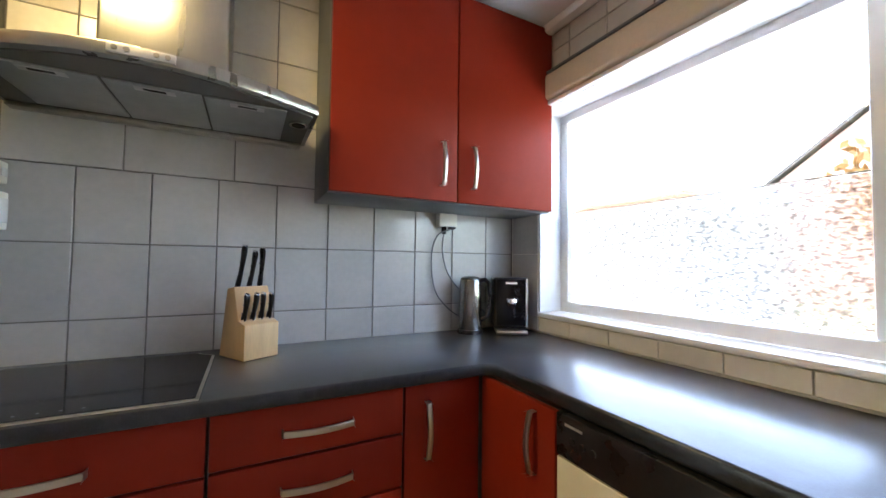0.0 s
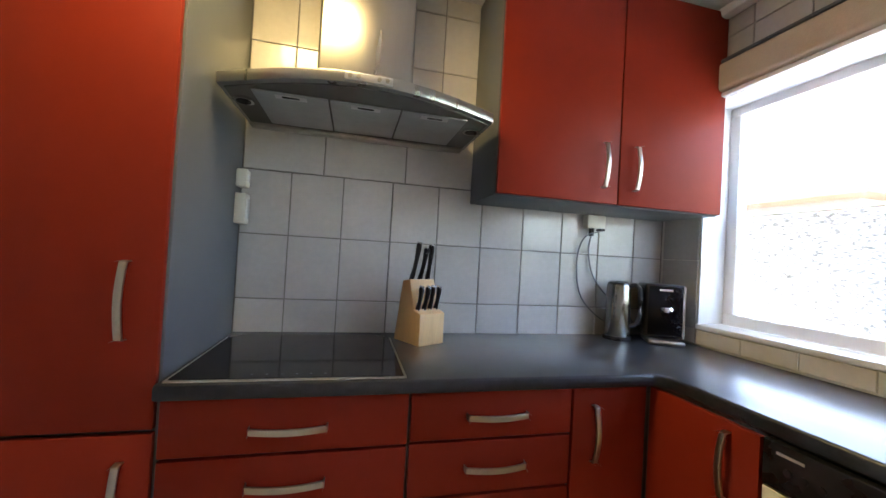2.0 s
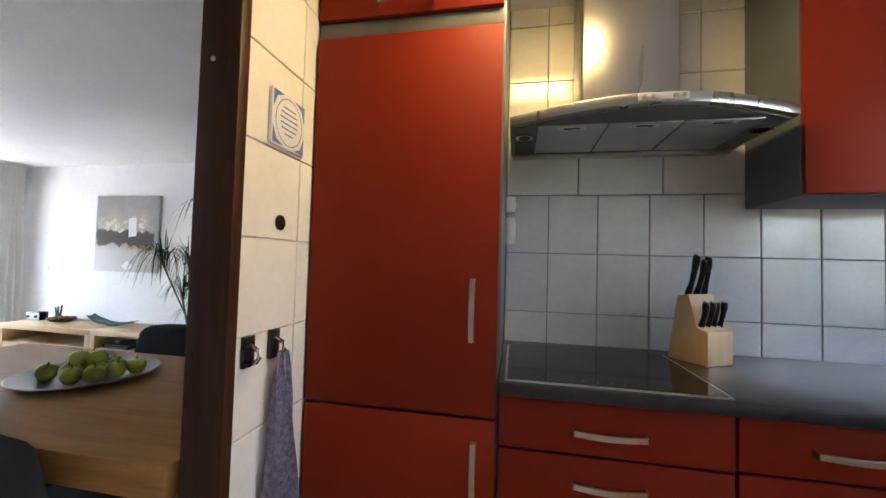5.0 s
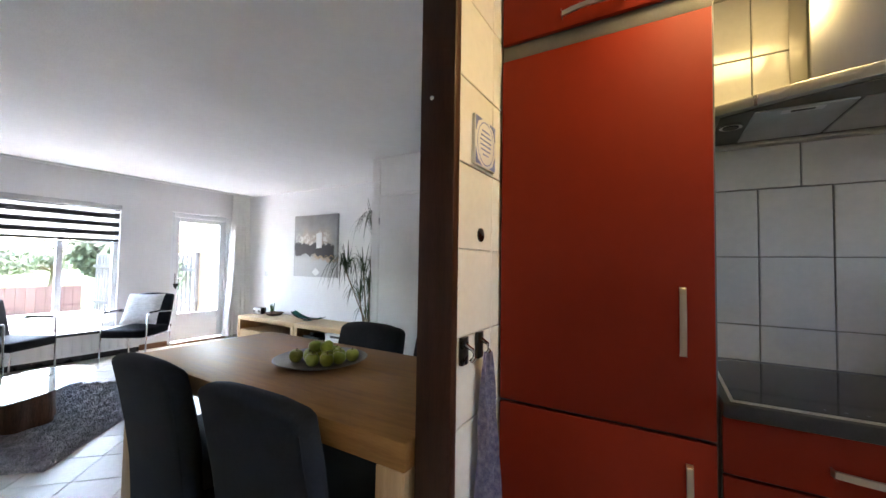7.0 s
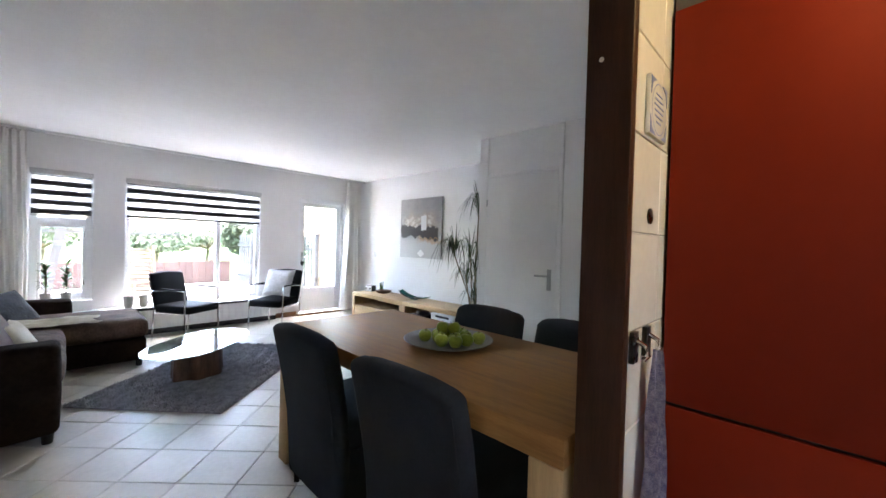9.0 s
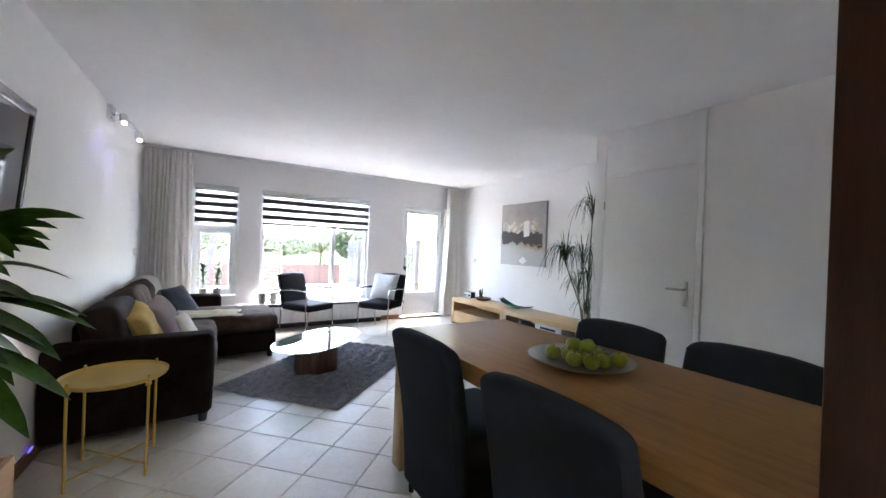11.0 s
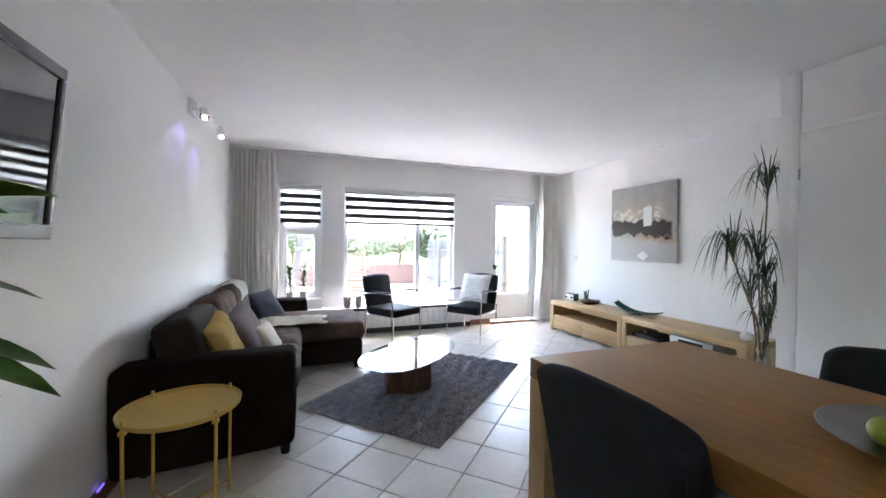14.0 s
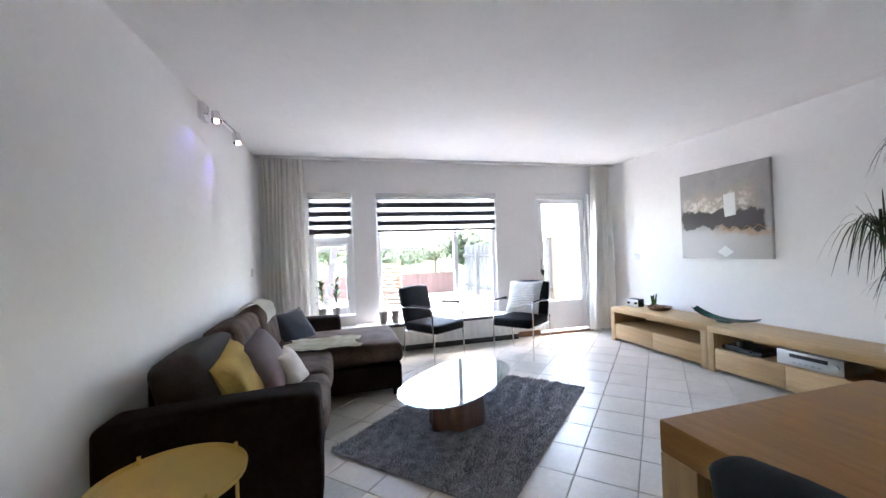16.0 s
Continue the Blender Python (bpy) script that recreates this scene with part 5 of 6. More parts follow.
lowboard(3.848, 5.15, "pale oak lowboard with open niche and two drawers, by the curtain")
lowboard(2.57, 3.844, "pale oak lowboard with open niche holding hi-fi units")
rc = thing("hifi_receiver", "silver hi-fi receiver in the lowboard niche", "receiver", (1.85, 3.08, 0.2235))
part("casing", bx((1.70, 2.87, 0.2235), (2.02, 3.29, 0.338), 0.004), SILVER, rc)
part("display", bx((1.697, 2.96, 0.29), (1.6995, 3.20, 0.318)), BLACKPL, rc)
part("volume_knob", cyl((1.70, 2.91, 0.28), (1.684, 2.91, 0.28), 0.02, n=24), SILVER, rc)
for i in range(5):
    part("button", bx((1.696, 3.0 + 0.04 * i, 0.25), (1.6995, 3.02 + 0.04 * i, 0.258)), ALU, rc)
vd = thing("media_player", "flat black media player in the niche", "media player", (1.85, 3.6, 0.2235))
part("casing", bx((1.70, 3.40, 0.2235), (1.98, 3.74, 0.262), 0.004), BLACKPL, vd)
part("front_strip", bx((1.6975, 3.42, 0.235), (1.6995, 3.72, 0.245)), CARCASS, vd)
sp = thing("small_camera", "small silver gadget on the black player", "gadget", (1.78, 3.64, 0.2625))
part("shell", lathe([(0.018, 0.0), (0.024, 0.012), (0.02, 0.036), (0.004, 0.042)], 20), SILVER, sp, "", False)

rd = thing("table_radio", "small silver and black table radio on the lowboard", "radio", (1.93, 5.03, 0.4225), 8)
part("case", bx((-0.05, -0.085, 0.0), (0.05, 0.085, 0.10), 0.008), BLACKPL, rd, "", False)
fp = part("front_panel", bx((-0.056, -0.08, 0.006), (-0.0505, 0.08, 0.094), 0.003), SILVER, rd, "", False)
for y in (-0.05, 0.05):
    part("knob", cyl((-0.056, y, 0.05), (-0.068, y, 0.05), 0.016, n=18), BLACKPL, fp, "", False)
bw = thing("wooden_bowl", "dark wooden bowl with dried decoration", "bowl", (1.93, 4.66, 0.4225))
part("bowl", lathe([(0.05, 0), (0.10, 0.012), (0.13, 0.04), (0.133, 0.05), (0.125, 0.05), (0.09, 0.022), (0.01, 0.014)], 28), TERRA, bw, "", False)
for i in range(6):
    part("dried_ball", lathe([(0.002, -0.02), (0.018, -0.012), (0.022, 0), (0.018, 0.012), (0.002, 0.02)], 12,
                             m=Matrix.Translation((0.05 * math.cos(i), 0.05 * math.sin(i), 0.045))), TERRA, bw, "", False)
cp = thing("cactus_pot", "small green cactus in a brown pot", "potted plant", (1.99, 4.80, 0.4225))
part("pot", lathe([(0.03, 0), (0.038, 0.05), (0.04, 0.055), (0.034, 0.055), (0.03, 0.045), (0.003, 0.045)], 20), TERRA, cp, "", False)
for i in range(5):
    a = i * 1.3
    part("stem", tube([(0.012 * math.cos(a), 0.012 * math.sin(a), 0.04), (0.022 * math.cos(a), 0.022 * math.sin(a), 0.10), (0.03 * math.cos(a), 0.03 * math.sin(a), 0.135 + 0.012 * i)], 0.011, 8, r2=0.006), LEAF, cp, "", False)
t = bmesh.new()
rows = []
for i in range(21):
    u = 2 * i / 20 - 1
    rows.append([t.verts.new((0.085 * v * (1 - 0.45 * abs(u) ** 3), 0.30 * u, 0.012 + 0.075 * abs(u) ** 2.2 * (1.25 if u > 0 else 0.6) + 0.02 * v * v)) for v in (-1, -0.5, 0, 0.5, 1)])
for a, b in zip(rows, rows[1:]):
    for j in range(4):
        t.faces.new((a[j], a[j + 1], b[j + 1], b[j]))
bmesh.ops.solidify(t, geom=t.faces[:], thickness=0.007)
tdh = thing("glass_dish", "long curved teal glass dish on the lowboard", "dish", (1.90, 3.87, 0.4235), 4)
part("dish", t, TEAL, tdh, "", False)
part("foot", bx((-0.03, -0.06, 0.0), (0.03, 0.06, 0.012), 0.004), TEAL, tdh, "", False)

# painting
pt = thing("painting", "abstract grey, white and brown canvas painting", "painting", (2.13, 4.03, 1.03))
Y0, Z0, S = 4.495, 1.965, 0.932
part("canvas", bx((2.122, Y0 - S, Z0 - S), (2.158, Y0, Z0), 0.003), CANVAS, pt)
sq = lambda pts, dep, mat, name: part(name, prism([(y, z) for y, z in pts], dep, m=Matrix(((0, 0, -1, 2.1205), (1, 0, 0, 0), (0, 1, 0, 0), (0, 0, 0, 1)))), mat, pt)
sq([(Y0 - S * 0.535, Z0 - S * 0.30), (Y0 - S * 0.66, Z0 - S * 0.29), (Y0 - S * 0.665, Z0 - S * 0.53), (Y0 - S * 0.545, Z0 - S * 0.545)], 0.004, P_WHITE, "white_square")
sq([(Y0 - S * 0.45, Z0 - S * 0.925), (Y0 - S * 0.54, Z0 - S * 0.855), (Y0 - S * 0.63, Z0 - S * 0.925), (Y0 - S * 0.54, Z0 - S * 0.985)], 0.003, P_WHITE, "white_diamond")
part("squiggle", tube([(2.120, Y0 - S * (0.52 + 0.44 * i / 40), Z0 - S * (0.685 - 0.018 * math.sin(i * 0.62) - 0.02 * i / 40)) for i in range(41)], 0.0045, 6), P_OCHRE, pt, "wavy ochre line")

for x, y, z, s in ((2.157, 5.22, 1.045, -1), (-2.566, 5.33, 1.07, 1)):
    sw = thing("light_switch", "small white wall switch", "switch", (x, y, z))
    part("plate", bx((x, y - 0.04, z - 0.04), (x + s * 0.008, y + 0.04, z + 0.04), 0.003), ENAMEL, sw)
    part("rocker", bx((x + s * 0.0085, y - 0.025, z - 0.03), (x + s * 0.012, y + 0.025, z + 0.03), 0.002), ENAMEL, sw)

# television
tv = thing("television", "flat wall-mounted television with a grey frame", "television", (-2.55, 1.83, 1.5))
part("back_case", bx((-2.572, 1.2650, 1.28), (-2.535, 2.1250, 1.72), 0.01), BLACKPL, tv)
for a, b in (((-2.534, 1.1550, 1.738), (-2.50, 2.1900, 1.777)), ((-2.534, 1.1550, 1.219), (-2.50, 2.1900, 1.266)), ((-2.534, 2.1630, 1.2665), (-2.50, 2.1900, 1.7375)), ((-2.534, 1.1550, 1.2665), (-2.50, 1.1820, 1.7375))):
    part("bezel", bx(a, b, 0.005), TVBEZ, tv, "glossy grey bezel")
part("wall_bracket", bx((-2.70, 1.55, 1.42), (-2.573, 1.80, 1.60), 0.004), BLACKPL, tv)
part("screen", bx((-2.533, 1.1825, 1.267), (-2.508, 2.1625, 1.737)), TVSCR, tv, "dark reflecting screen")

for p in tv.children:
    for v in p.data.vertices:
        v.co.x += 0.012 + 0.08 * v.co.z

# spots
st = thing("wall_spotlight", "double chrome wall spotlight with violet glow", "spotlight", (-2.56, 4.10, 2.26))
part("wall_plate", bx((-2.593, 4.02, 2.22), (-2.555, 4.14, 2.34), 0.004), CHROME, st)
part("arm", tube([(-2.555, 4.08, 2.27), (-2.49, 4.08, 2.27), (-2.44, 4.28, 2.23), (-2.43, 4.34, 2.22)], 0.007), CHROME, st)
for p, q in (((-2.49, 4.06, 2.27), (-2.475, 4.02, 2.20)), ((-2.43, 4.34, 2.21), (-2.41, 4.31, 2.13))):
    h = part("head", cyl(p, q, 0.028, 0.034, 20), CHROME, st)
    dv = (Vector(q) - Vector(p)).normalized()
    part("lens", cyl(Vector(q) - dv * 0.001, Vector(q) + dv * 0.008, 0.019, n=20), LEDW, h, "glowing lens")


# ---- plants ----
def blade(bm, base, tip, lift, width, droop=0.0, n=9, fold=0.25):
    """A strap leaf from base to tip, arched by lift and hanging by droop at its end."""
    base, tip = Vector(base), Vector(tip)
    side = (tip - base).cross(Vector((0, 0, 1)))
    side = side.normalized() if side.length > 1e-5 else Vector((1, 0, 0))
    prev = None
    for i in range(n + 1):
        u = i / n
        c = base.lerp(tip, u) + Vector((0, 0, lift * math.sin(math.pi * u) - droop * u ** 3))
        w = width * (0.35 + 2.2 * u) * (1 - u) ** 0.75 * 0.75 if u < 1 else 0.0005
        row = [bm.verts.new(c - side * w + Vector((0, 0, fold * w))), bm.verts.new(c), bm.verts.new(c + side * w + Vector((0, 0, fold * w)))]
        if prev:
            bm.faces.new((prev[0], prev[1], row[1], row[0]))
            bm.faces.new((prev[1], prev[2], row[2], row[1]))
        prev = row


cr = thing("wooden_crate", "pine wooden planter crate standing on the floor", "planter", (-2.47, 1.57, 0))
for a, b in (((-2.56, 1.34, 0.01), (-2.54, 1.80, 0.46)), ((-2.40, 1.34, 0.01), (-2.38, 1.80, 0.46)), ((-2.539, 1.34, 0.01), (-2.401, 1.36, 0.46)), ((-2.539, 1.78, 0.01), (-2.401, 1.80, 0.46))):
    part("board", bx(a, b, 0.003), CRATE, cr)
part("bottom", bx((-2.539, 1.361, 0.0), (-2.401, 1.779, 0.02)), CRATE, cr)
part("bark_fill", soft_box((-2.538, 1.362, 0.021), (-2.402, 1.778, 0.42), 0.01, 0.01, 3, 6), SOIL, cr, "dark bark chips")
pa = thing("yucca_plant", "yucca plant with long broad glossy green leaves", "plant", (-2.47, 1.46, 0.41))
part("trunk", tube([(-2.47, 1.46, 0.40), (-2.475, 1.46, 0.7), (-2.46, 1.44, 0.95), (-2.46, 1.42, 1.15)], 0.03, 12, r2=0.022), STEM, pa, "rough brown trunk")
r2 = random.Random(8)
tips = [(-2.15, 1.47, 1.295, 0.03), (-2.20, 1.44, 1.26, 0.03), (-2.18, 1.49, 1.107, 0.05), (-2.09, 1.35, 0.97, 0.06), (-2.12, 1.265, 0.80, 0.08), (-2.25, 1.30, 1.46, 0.02), (-2.20, 1.38, 1.197, 0.04),
        (-2.17, 1.33, 0.92, 0.06), (-2.12, 1.40, 1.00, 0.05), (-2.30, 1.60, 0.90, 0.08), (-2.22, 1.22, 1.18, 0.05), (-2.25, 1.10, 1.05, 0.06), (-2.40, 1.02, 1.2, 0.06), (-2.52, 1.05, 1.35, 0.04), (-2.45, 1.75, 1.25, 0.05),
        (-2.30, 1.25, 0.85, 0.08), (-2.38, 1.30, 1.55, 0.02), (-2.50, 1.15, 0.95, 0.08), (-2.20, 1.30, 1.06, 0.05), (-2.24, 1.42, 0.86, 0.06)]
tips += [(x - 0.06, y - 0.05, z - 0.07, dr + 0.02) for x, y, z, dr in tips[:12]]
for x, y, z, dr in tips:
    t = bmesh.new()
    blade(t, (-2.46 + r2.uniform(-.015, .015), 1.42 + r2.uniform(-.015, .015), z + 0.55 * (1.12 - z) + r2.uniform(-0.03, 0.03)), (x, y, z + dr * 0.4), 0.03, 0.058, dr * 0.4, fold=0.9 if 1.15 < z < 1.4 else 0.25)
    part("leaf", t, LEAF, pa)

vs2 = thing("dracaena_plant", "tall dracaena on pale canes with arching narrow leaves", "plant", (1.43, 2.36, 0.0))
part("pot", lathe([(0.10, 0.0), (0.105, 0.01), (0.135, 0.22), (0.14, 0.24), (0.128, 0.24), (0.12, 0.20), (0.003, 0.20)], 32), POTG, vs2, "grey stone pot", False)
part("soil", lathe([(0.119, 0.201), (0.10, 0.208), (0.003, 0.211)], 24), SOIL, vs2, "dark potting soil", False)
cs = [((1.40, 2.35, 0.20), (1.40, 2.33, 0.62), (1.347, 2.342, 1.245)), ((1.49, 2.38, 0.20), (1.50, 2.39, 0.70), (1.535, 2.377, 1.76)), ((1.43, 2.33, 0.20), (1.36, 2.33, 0.66), (1.08, 2.375, 1.25)),
      ((1.46, 2.33, 0.20), (1.46, 2.32, 0.60), (1.40, 2.31, 1.05)), ((1.42, 2.38, 0.20), (1.40, 2.36, 0.55), (1.31, 2.36, 0.93)), ((1.47, 2.37, 0.20), (1.49, 2.35, 0.5), (1.52, 2.30, 0.86)),
      ((1.45, 2.36, 0.20), (1.45, 2.35, 0.45), (1.42, 2.30, 0.70))]
for p, q in (((1.40, 2.35, 0.20), (1.40, 2.33, 0.64)), ((1.485, 2.365, 0.20), (1.50, 2.37, 0.58)), ((1.445, 2.325, 0.20), (1.455, 2.30, 0.50))):
    part("cane", tube([Vector(p).lerp(Vector(q), k / 5) + Vector((0.006 * math.sin(k * 2.1), 0.005 * math.cos(k * 1.7), 0)) for k in range(6)], 0.024, 12, r2=0.020), CANE, vs2, "pale ringed cane")
for ci, c3 in enumerate(cs):
    sm = [Vector(c3[0]).lerp(Vector(c3[1]), k / 4) for k in range(4)] + [Vector(c3[1]).lerp(Vector(c3[2]), k / 4) for k in range(5)]
    part("stem", tube(sm, 0.008, 7, r2=0.006), STEM, vs2, "thin bare stem")
    t = bmesh.new()
    top = Vector(c3[2])
    for i in range(36 if ci < 3 else 24):
        a, e = r2.uniform(0, 2 * math.pi), r2.random()
        if i < 7:
            reach, rise, drop, arch = r2.uniform(0.05, 0.15), r2.uniform(0.10, 0.24), 0.0, 0.02
        else:
            reach, rise, drop, arch = r2.uniform(0.10, 0.30), 0.04, 0.10 + 0.24 * e, r2.uniform(0.09, 0.14)
        tip = top + Vector((math.cos(a) * reach, math.sin(a) * reach, rise))
        if ci > 2:
            tip = top.lerp(tip, 0.75)
            drop *= 0.6
        if tip.x > 1.25:
            tip.y = max(tip.y, 2.20)
        blade(t, top - (top - Vector(c3[1])).normalized() * r2.uniform(0, 0.20), tip, arch, 0.0068, drop, 8, 0.3)
    part("leaf_crown", t, LEAF2, vs2, "crown of narrow dark leaves")

eg = thing("stone_egg", "round white stone ornament on the oak lowboard", "ornament", (1.80, 2.66, 0.4225))
part("stone", lathe([(0.012, 0.0), (0.034, 0.008), (0.045, 0.03), (0.042, 0.055), (0.026, 0.073), (0.004, 0.08)], 24), ENAMEL, eg, "", False)
part("raised_sill", bx((-2.03, 5.64, 0.3745), (-1.52, 5.757, 0.50), 0.004), WHITE, ld, "white raised sill")
for x, kind in ((-1.90, 0), (-1.74, 0)):
    pp = thing("sill_plant", "small leafy houseplant in a grey pot on the ledge", "plant", (x, 5.69, 0.5005), group="ledge plants")
    part("pot", lathe([(0.035, 0), (0.045, 0.09), (0.047, 0.095), (0.04, 0.095), (0.036, 0.08), (0.003, 0.08)], 20), POTG, pp, "", False)
    part("stem", tube([(0, 0, 0.07), (0.01, 0, 0.2), (0.0, 0.01, 0.40)], 0.006, 6), STEM, pp, "", False)
    t = bmesh.new()
    for i in range(34):
        z = r2.uniform(0.12, 0.40)
        a = r2.uniform(0, 6.28)
        blade(t, (0, 0, z), (0.085 * math.cos(a), 0.085 * math.sin(a), z + r2.uniform(0, 0.10)), 0.015, 0.024, 0.015, 6)
    part("leaves", t, LEAF, pp, "", False)
for x in (-1.20, -1.055):
    pp = thing("stone_tealight", "grey stone tealight pot on the window ledge", "tealight holder", (x, 5.60, 0.3745), group="ledge pots")
    part("cup", lathe([(0.040, 0), (0.050, 0.14), (0.052, 0.145), (0.045, 0.145), (0.034, 0.02), (0.003, 0.02)], 22), POTG, pp, "", False)
    part("candle", lathe([(0.028, 0.025), (0.028, 0.075), (0.004, 0.078)], 16), ENAMEL, pp, "", False)

# ---- outdoors ----
solo("ground", bx((-400, -400, -0.30), (400, 400, -0.14)), GRASS, "green lawn reaching to the horizon", "ground", "structure")
solo("pavement", bx((-5.5, 5.95, -0.139), (4.6, 12.3, -0.07)), PATIO, "pale paved garden terrace", "terrace", "structure")
# pale ground added behind the kitchen so the lawn casts no green light in
solo("pavement_back", bx((-8, -12, -0.139), (9, -2.76, -0.08)), PATIO, "added pale ground keeping green lawn bounce off the kitchen", "yard", "structure")


def board_fence(x0, y0, x1, y1, h, mat, label, gap=0.012, wide=0.14, z=-0.14):
    f = thing("garden_fence", label, "fence", (x0, y0, z))
    d = Vector((x1 - x0, y1 - y0, 0))
    n = int(d.length / (wide + gap))
    d.normalize()
    turn = math.degrees(math.atan2(d.y, d.x))
    bm = bx((0, -0.01, 0.05), (wide, 0.01, h), 0.003)
    me = bpy.data.meshes.new("board")
    bm.to_mesh(me)
    bm.free()
    me.materials.append(mat)
    for i in range(n):
        piece("board", me, f, pose(*(d * i * (wide + gap)), 0, 0, turn))
    nrm = Vector((-d.y, d.x, 0))
    for zz in (0.3, h - 0.3):
        part("rail", ribbon([nrm * 0.03 + Vector((0, 0, zz)), nrm * 0.03 + d * n * (wide + gap) + Vector((0, 0, zz))], (0, 0, 0.07), nrm * 0.03), mat, f, "", False)
    for i in range(0, n + 1, 12):
        p = d * i * (wide + gap) + nrm * 0.07
        part("post", bx((p.x - 0.04, p.y - 0.04, 0), (p.x + 0.04, p.y + 0.04, h + 0.05), 0.005), mat, f, "", False)
    return f


board_fence(-6.5, 12.4, 2.0, 12.4, 0.70, FENCE_B, "reddish-brown board fence along the garden", 0.004, 0.16)
board_fence(2.16, 7.30, 2.06, 12.3, 1.50, FENCE_G, "weathered grey slatted garden fence", 0.07, 0.085)
solo("fence_post", bx((2.11, 7.18, -0.14), (2.21, 7.28, 1.59), 0.008), TEAK, "weathered timber fence post at the terrace edge", "post")

lg = thing("garden_chair", "weathered teak slatted garden chair", "garden chair", (-0.93, 7.4, -0.069), 140)
for i in range(12):
    part("slat", bx((-0.26, -0.02 + 0.005 * i, 0.36 + 0.065 * i), (0.26, 0.0 + 0.005 * i, 0.40 + 0.065 * i), 0.003), TEAK, lg, "", False)
for i in range(7):
    part("slat", bx((-0.26, 0.02 + 0.07 * i, 0.38), (0.26, 0.07 + 0.07 * i, 0.40), 0.003), TEAK, lg, "", False)
for x in (-0.28, 0.28):
    part("side_frame", ribbon([(x, -0.06, 0.0), (x, 0.0, 0.4), (x, 0.08, 1.18)], (0.03, 0, 0), (0, 0.05, 0)), TEAK, lg, "", False)
    part("leg", bx((x - 0.02, 0.46, 0.0), (x + 0.02, 0.51, 0.60), 0.004), TEAK, lg, "", False)
    part("armrest", bx((x - 0.03, 0.02, 0.60), (x + 0.03, 0.53, 0.625), 0.004), TEAK, lg, "", False)
ws = thing("patio_lounger", "grey folding lounger on the terrace", "lounger", (-0.3, 10.9, -0.069), 30)
part("seat_sling", bx((-0.28, -0.5, 0.30), (0.28, 0.35, 0.33), 0.01), POTG, ws, "", False)
part("back_sling", bx((-0.28, -0.02, 0.0), (0.28, 0.02, 0.62), 0.01, m=Matrix.Translation((0, 0.36, 0.31)) @ Matrix.Rotation(radians(-25), 4, "X")), POTG, ws, "", False)
for x in (-0.27, 0.27):
    for y in (-0.45, 0.3):
        part("leg", cyl((x, y, 0), (x, y, 0.30), 0.014, n=8), ALU, ws, "", False)
ps = thing("pergola_post", "weathered leaning timber post on the terrace", "post", (-2.1, 7.8, -0.069))
part("timber", ribbon([(-2.005, 7.8, -0.069), (-1.626, 7.8, 2.3)], (0.11, 0, 0), (0, 0.11, 0)), FENCE_G, ps)
part("cross_beam", ribbon([(-3.6, 7.8, 1.30), (-0.2, 8.2, 1.30)], (0, 0, 0.04), (0, 0.03, 0)), FENCE_G, ps)


def leaf_cloud(bm, centre, rad, n, rng, size):
    for i in range(n):
        while True:
            p = Vector((rng.uniform(-1, 1), rng.uniform(-1, 1), rng.uniform(-1, 1)))
            if 0.35 < p.length < 1.0 + 0.2 * noise.noise(p * 3):
                break
        q = Vector(centre) + Vector((p.x * rad[0], p.y * rad[1], p.z * rad[2]))
        a = Vector((rng.uniform(-1, 1), rng.uniform(-1, 1), rng.uniform(-1, 1))).normalized()
        b = a.orthogonal().normalized()
        s = size * rng.uniform(0.6, 1.4)
        bm.faces.new([bm.verts.new(q + v) for v in (a * s, b * s * 0.55, -a * s, -b * s * 0.55)])


def tree(at, height, spread, mat, seed, label, n=1500, size=0.11):
    rng = random.Random(seed)
    t = thing("garden_tree", label, "tree", at)
    part("trunk", tube([(0, 0, 0), (0.05, 0.02, height * 0.3), (0.0, 0.05, height * 0.62)], 0.11, 9, r2=0.05), STEM, t, "", False)
    bm = bmesh.new()
    for i in range(7):
        a = i * 0.9 + rng.uniform(0, 0.4)
        c = (spread * 0.55 * math.cos(a), spread * 0.55 * math.sin(a), height * rng.uniform(0.5, 0.88))
        part("limb", tube([(0.02, 0.03, height * 0.35), (c[0] * 0.5, c[1] * 0.5, c[2] * 0.8), c], 0.045, 6, r2=0.012), STEM, t, "", False)
        leaf_cloud(bm, c, (spread * 0.5, spread * 0.5, height * 0.18), n // 7, rng, size)
    part("crown", bm, mat, t, "", False)
    return t


for i, (x, y, h, s) in enumerate([(-5.6, 21, 1.8, 1.7), (-2.4, 24, 2.1, 2.0), (1.4, 22, 1.7, 1.8), (4.0, 24, 2.2, 2.0), (-8.5, 21, 2.6, 2.3), (6.6, 22, 2.4, 2.2), (2.7, 13.6, 2.1, 0.8)]):
    tree((x, y, -0.14), h, s, CROWN, 20 + i, "low leafy green garden tree beyond the fence")
bm = bmesh.new()
rr = random.Random(77)
for i in range(12):
    leaf_cloud(bm, (2.05 + rr.uniform(-0.12, 0.12), 7.9 + rr.uniform(-0.3, 0.6), 1.2 + rr.uniform(-0.5, 0.6)), (0.2, 0.25, 0.25), 26, rr, 0.045)
solo("ivy", bm, CROWN, "green ivy climbing over the slatted fence", "climbing plant", "stuff")

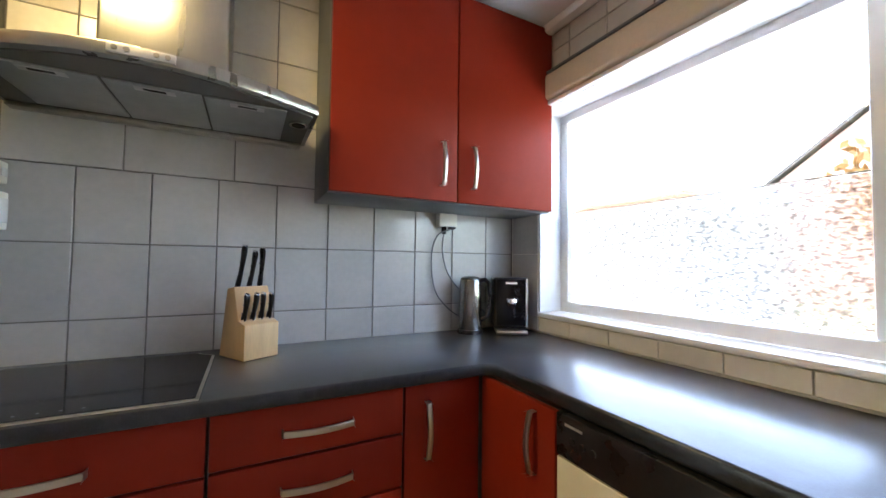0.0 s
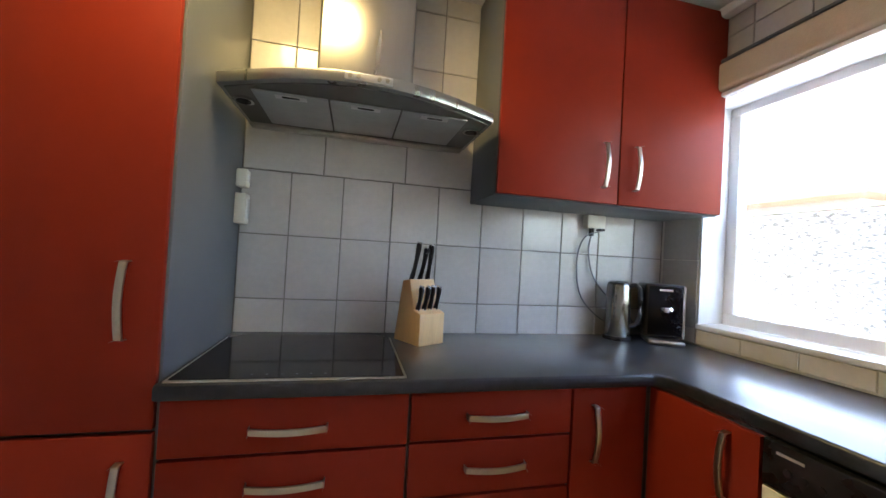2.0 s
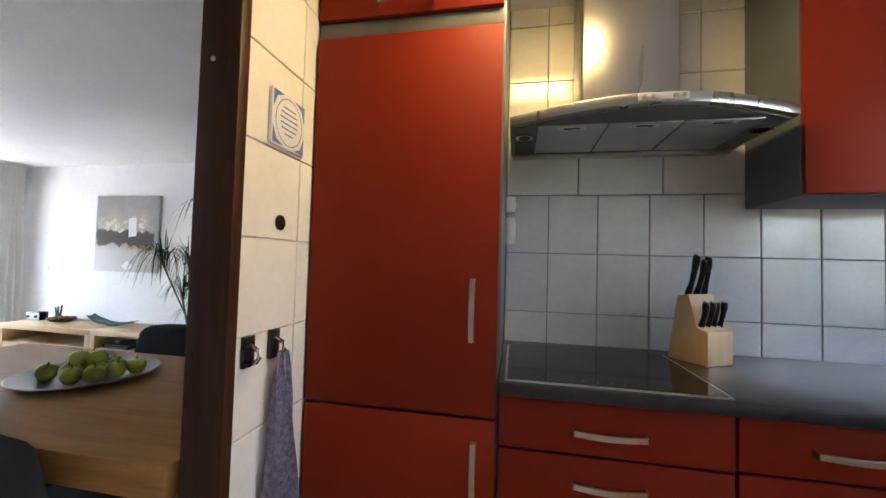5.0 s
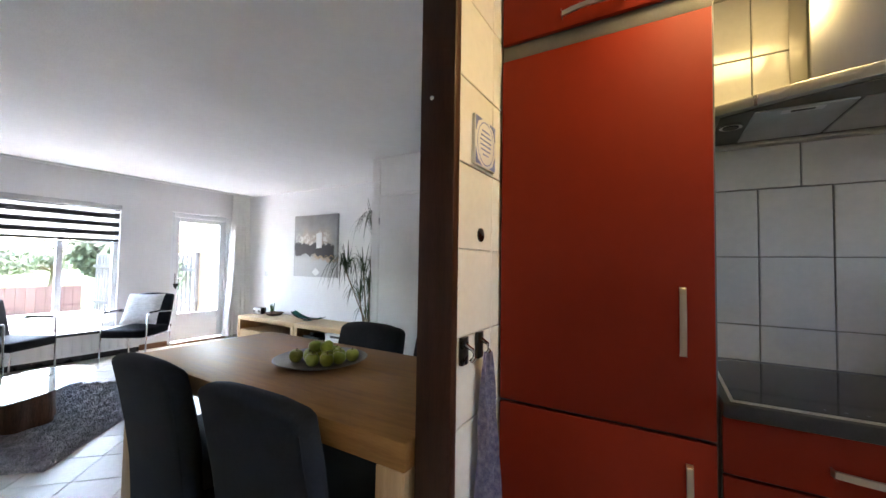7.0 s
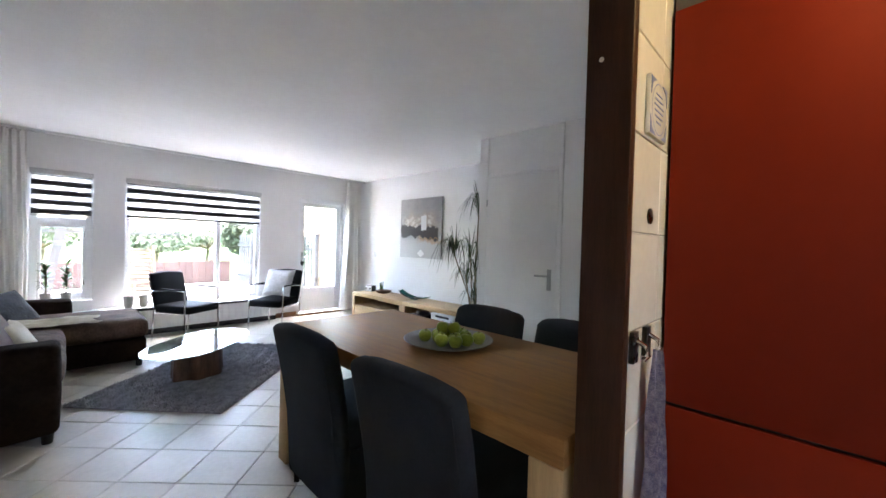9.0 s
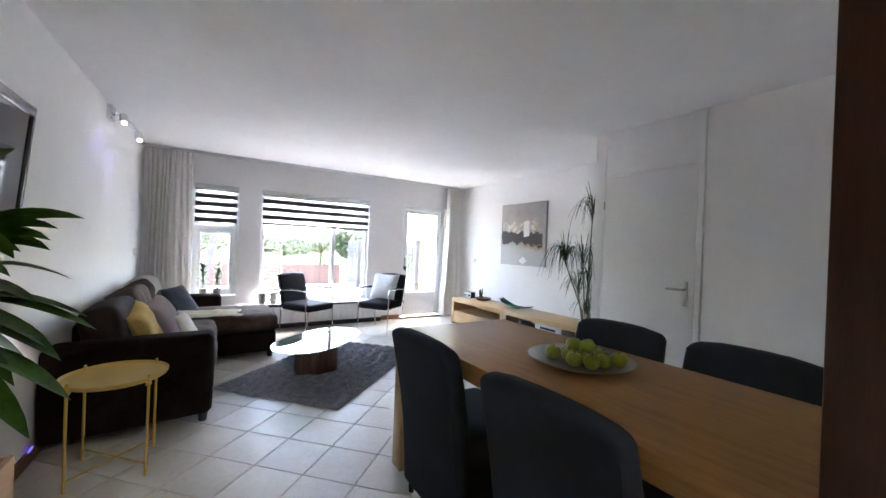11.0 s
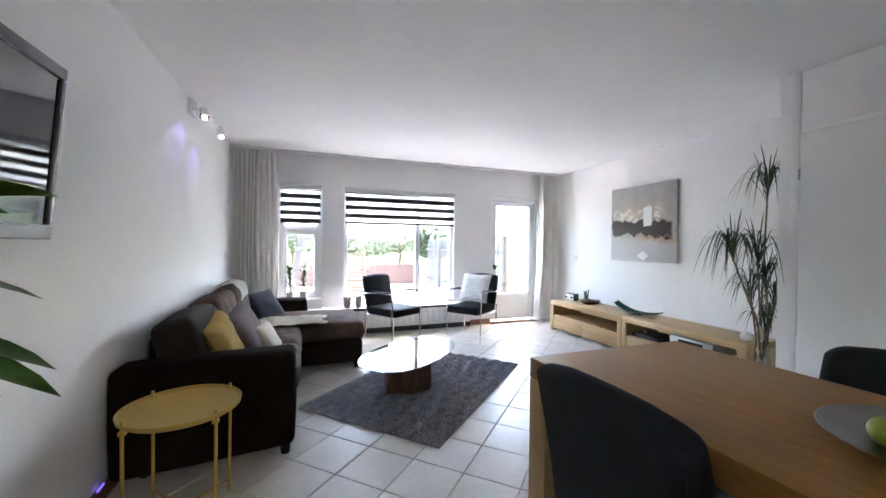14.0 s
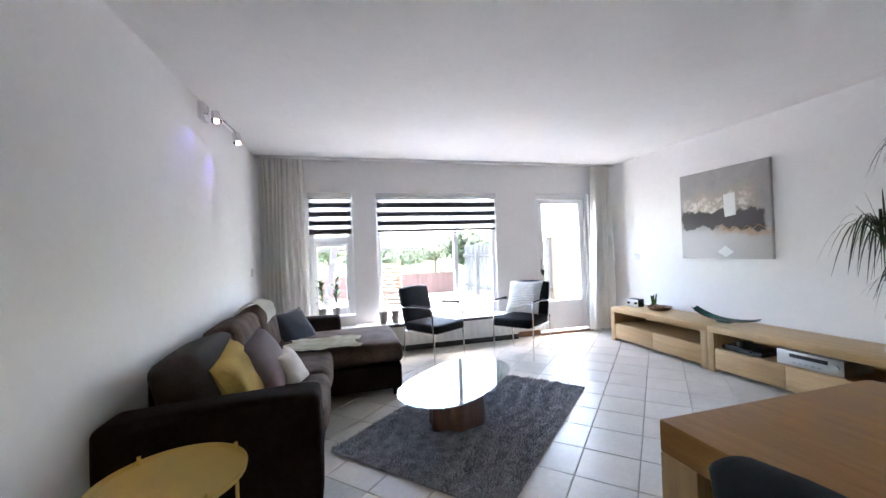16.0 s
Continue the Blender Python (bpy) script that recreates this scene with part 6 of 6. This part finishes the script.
# behind the kitchen: neighbour's garage and a brick gable
gr = thing("garage", "pale rendered garage with a flat roof", "garage", (5.0, -8.0, -0.14))
part("wall", bx((1.35, -9.5, -0.14), (9.0, -6.35, 2.15)), RENDER_W, gr)
part("soffit", bx((1.10, -9.75, 2.151), (9.25, -6.0, 2.19), 0.004), SOFFIT, gr, "brown boarded soffit")
part("roof", bx((1.08, -9.77, 2.191), (9.27, -5.98, 2.33), 0.01), PVC, gr, "flat roof with a pale fascia")
hs = thing("brick_house", "brick gable house with a tiled roof", "house", (1.0, -18.0, -0.14))
part("wall", prism([(-4.0, 0), (4.0, 0), (4.0, 3.2), (0, 6.4), (-4.0, 3.2)], 7.0, m=Matrix.Translation((1.0, -16.0, -0.14)) @ Matrix.Rotation(radians(90), 4, "X")), BRICK, hs)
for s in (-1, 1):
    part("roof_slope", ribbon([(1.0 + s * 4.2, -15.8, 2.95), (1.0 + s * 4.2, -23.2, 2.95)], (0.12, 0, 0.12), (0, 0, 0.02)), ROOFT, hs)
    part("roof_plane", ribbon([(1.0, -19.5, 6.36), (1.0 + s * 4.3, -19.5, 2.96)], (0, 7.4, 0), (0.05 * s, 0, 0.08)), ROOFT, hs)
tree((-0.2, -12.0, -0.14), 4.6, 1.7, AUTUMN, 51, "yellow and orange autumn tree near the gable")

# ---- tiles, laid last ----
rgt = random.Random(12)
G = 0.0035
RX = Matrix(((0, 0, -1, 0), (1, 0, 0, 0), (0, 1, 0, 0), (0, 0, 0, 1)))
RXK = Matrix(((1, 0, 0, 0), (0, 0, -1, 0), (0, 1, 0, 0), (0, 0, 0, 1)))
RYK = Matrix(((1, 0, 0, 0), (0, 0, 1, 0), (0, 1, 0, 0), (0, 0, 0, 1)))
cache = {}


def lay(parent, turn, along, z0, z1, u0, u1, mat, at):
    w, h = round(u1 - u0 - G, 4), round(z1 - z0 - G, 4)
    if w < 0.012 or h < 0.012:
        return
    key = (w, h, mat.name)
    if key not in cache:
        cache[key] = tile_mesh(w, h, 0.0075, mat)
    piece("tile", cache[key], parent, Matrix.Translation(at((u0 + u1) / 2, (z0 + z1) / 2)) @ turn @ pose(0, 0, rgt.uniform(-0.0003, 0.0003), rgt.uniform(-0.12, 0.12), rgt.uniform(-0.12, 0.12)))


def rows_of(parent, turn, at, lo, hi, first, pitch, zs, mat):
    cuts = [lo] + [c for c in [first + pitch * i for i in range(-40, 60)] if lo + 0.001 < c < hi - 0.001] + [hi]
    for z0, z1 in zip(zs, zs[1:]):
        for a, b in zip(cuts, cuts[1:]):
            lay(parent, turn, None, z0, z1, a, b, mat, at)


hobat = lambda u, z: (0.0, u, z)
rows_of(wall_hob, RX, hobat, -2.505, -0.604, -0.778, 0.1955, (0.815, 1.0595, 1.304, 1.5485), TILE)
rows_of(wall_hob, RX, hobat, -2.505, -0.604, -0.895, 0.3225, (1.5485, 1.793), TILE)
# rows above the hood: lamplight carried by the paler tile colour
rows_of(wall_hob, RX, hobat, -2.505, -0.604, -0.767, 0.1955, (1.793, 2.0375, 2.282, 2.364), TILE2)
prtat = lambda u, z: (u, 0.0, z)
# partition: brightest tile copy, its lamplight in the colour
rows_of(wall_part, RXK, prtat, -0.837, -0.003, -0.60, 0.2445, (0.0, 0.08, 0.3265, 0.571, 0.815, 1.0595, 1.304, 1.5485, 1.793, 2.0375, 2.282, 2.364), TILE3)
kwat = lambda u, z: (u, -2.506, z)
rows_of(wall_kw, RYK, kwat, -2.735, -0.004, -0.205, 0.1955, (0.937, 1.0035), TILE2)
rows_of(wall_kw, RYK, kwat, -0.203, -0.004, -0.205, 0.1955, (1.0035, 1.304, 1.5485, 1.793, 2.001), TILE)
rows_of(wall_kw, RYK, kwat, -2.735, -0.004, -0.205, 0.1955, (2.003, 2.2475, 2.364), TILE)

# floor: diagonal tiles, the open part of the living room piece by piece
PIT = 0.3035
ftile = tile_mesh(PIT - 0.004, PIT - 0.004, 0.0105, FTILE, "floor_tile", 0.0025)
e1, e2 = Vector((math.sqrt(0.5), math.sqrt(0.5), 0)), Vector((math.sqrt(0.5), -math.sqrt(0.5), 0))
o = Vector((-1.157, 2.193, 0)) + e1 * PIT * 0.515 + e2 * PIT * 0.545
rest, near = bmesh.new(), []
for i in range(-24, 26):
    for j in range(-24, 26):
        c = o + e1 * PIT * i + e2 * PIT * j
        if not (-2.95 < c.x < 2.3 and -2.7 < c.y < 5.9):
            continue
        if -2.5 < c.x < 1.7 and 0.75 < c.y < 5.75 and len(near) < 300:
            near.append(c)
        else:
            t = pose(c.x, c.y, rgt.uniform(-0.0004, 0.0004), 0, 0, 45)
            lo = [rest.verts.new(t @ v.co) for v in ftile.vertices]
            for p in ftile.polygons:
                rest.faces.new([lo[k] for k in p.vertices])
for c in near:
    piece("floor_tile", ftile, floor, pose(c.x, c.y, rgt.uniform(-0.0005, 0.0005), rgt.uniform(-0.1, 0.1), rgt.uniform(-0.1, 0.1), 45))
me = bpy.data.meshes.new("floor_tiles")
rest.to_mesh(me)
rest.free()
me.materials.append(FTILE)
ob = new("floor_tiles", me)
ob.parent = floor
tagged(ob, kind="stuff")
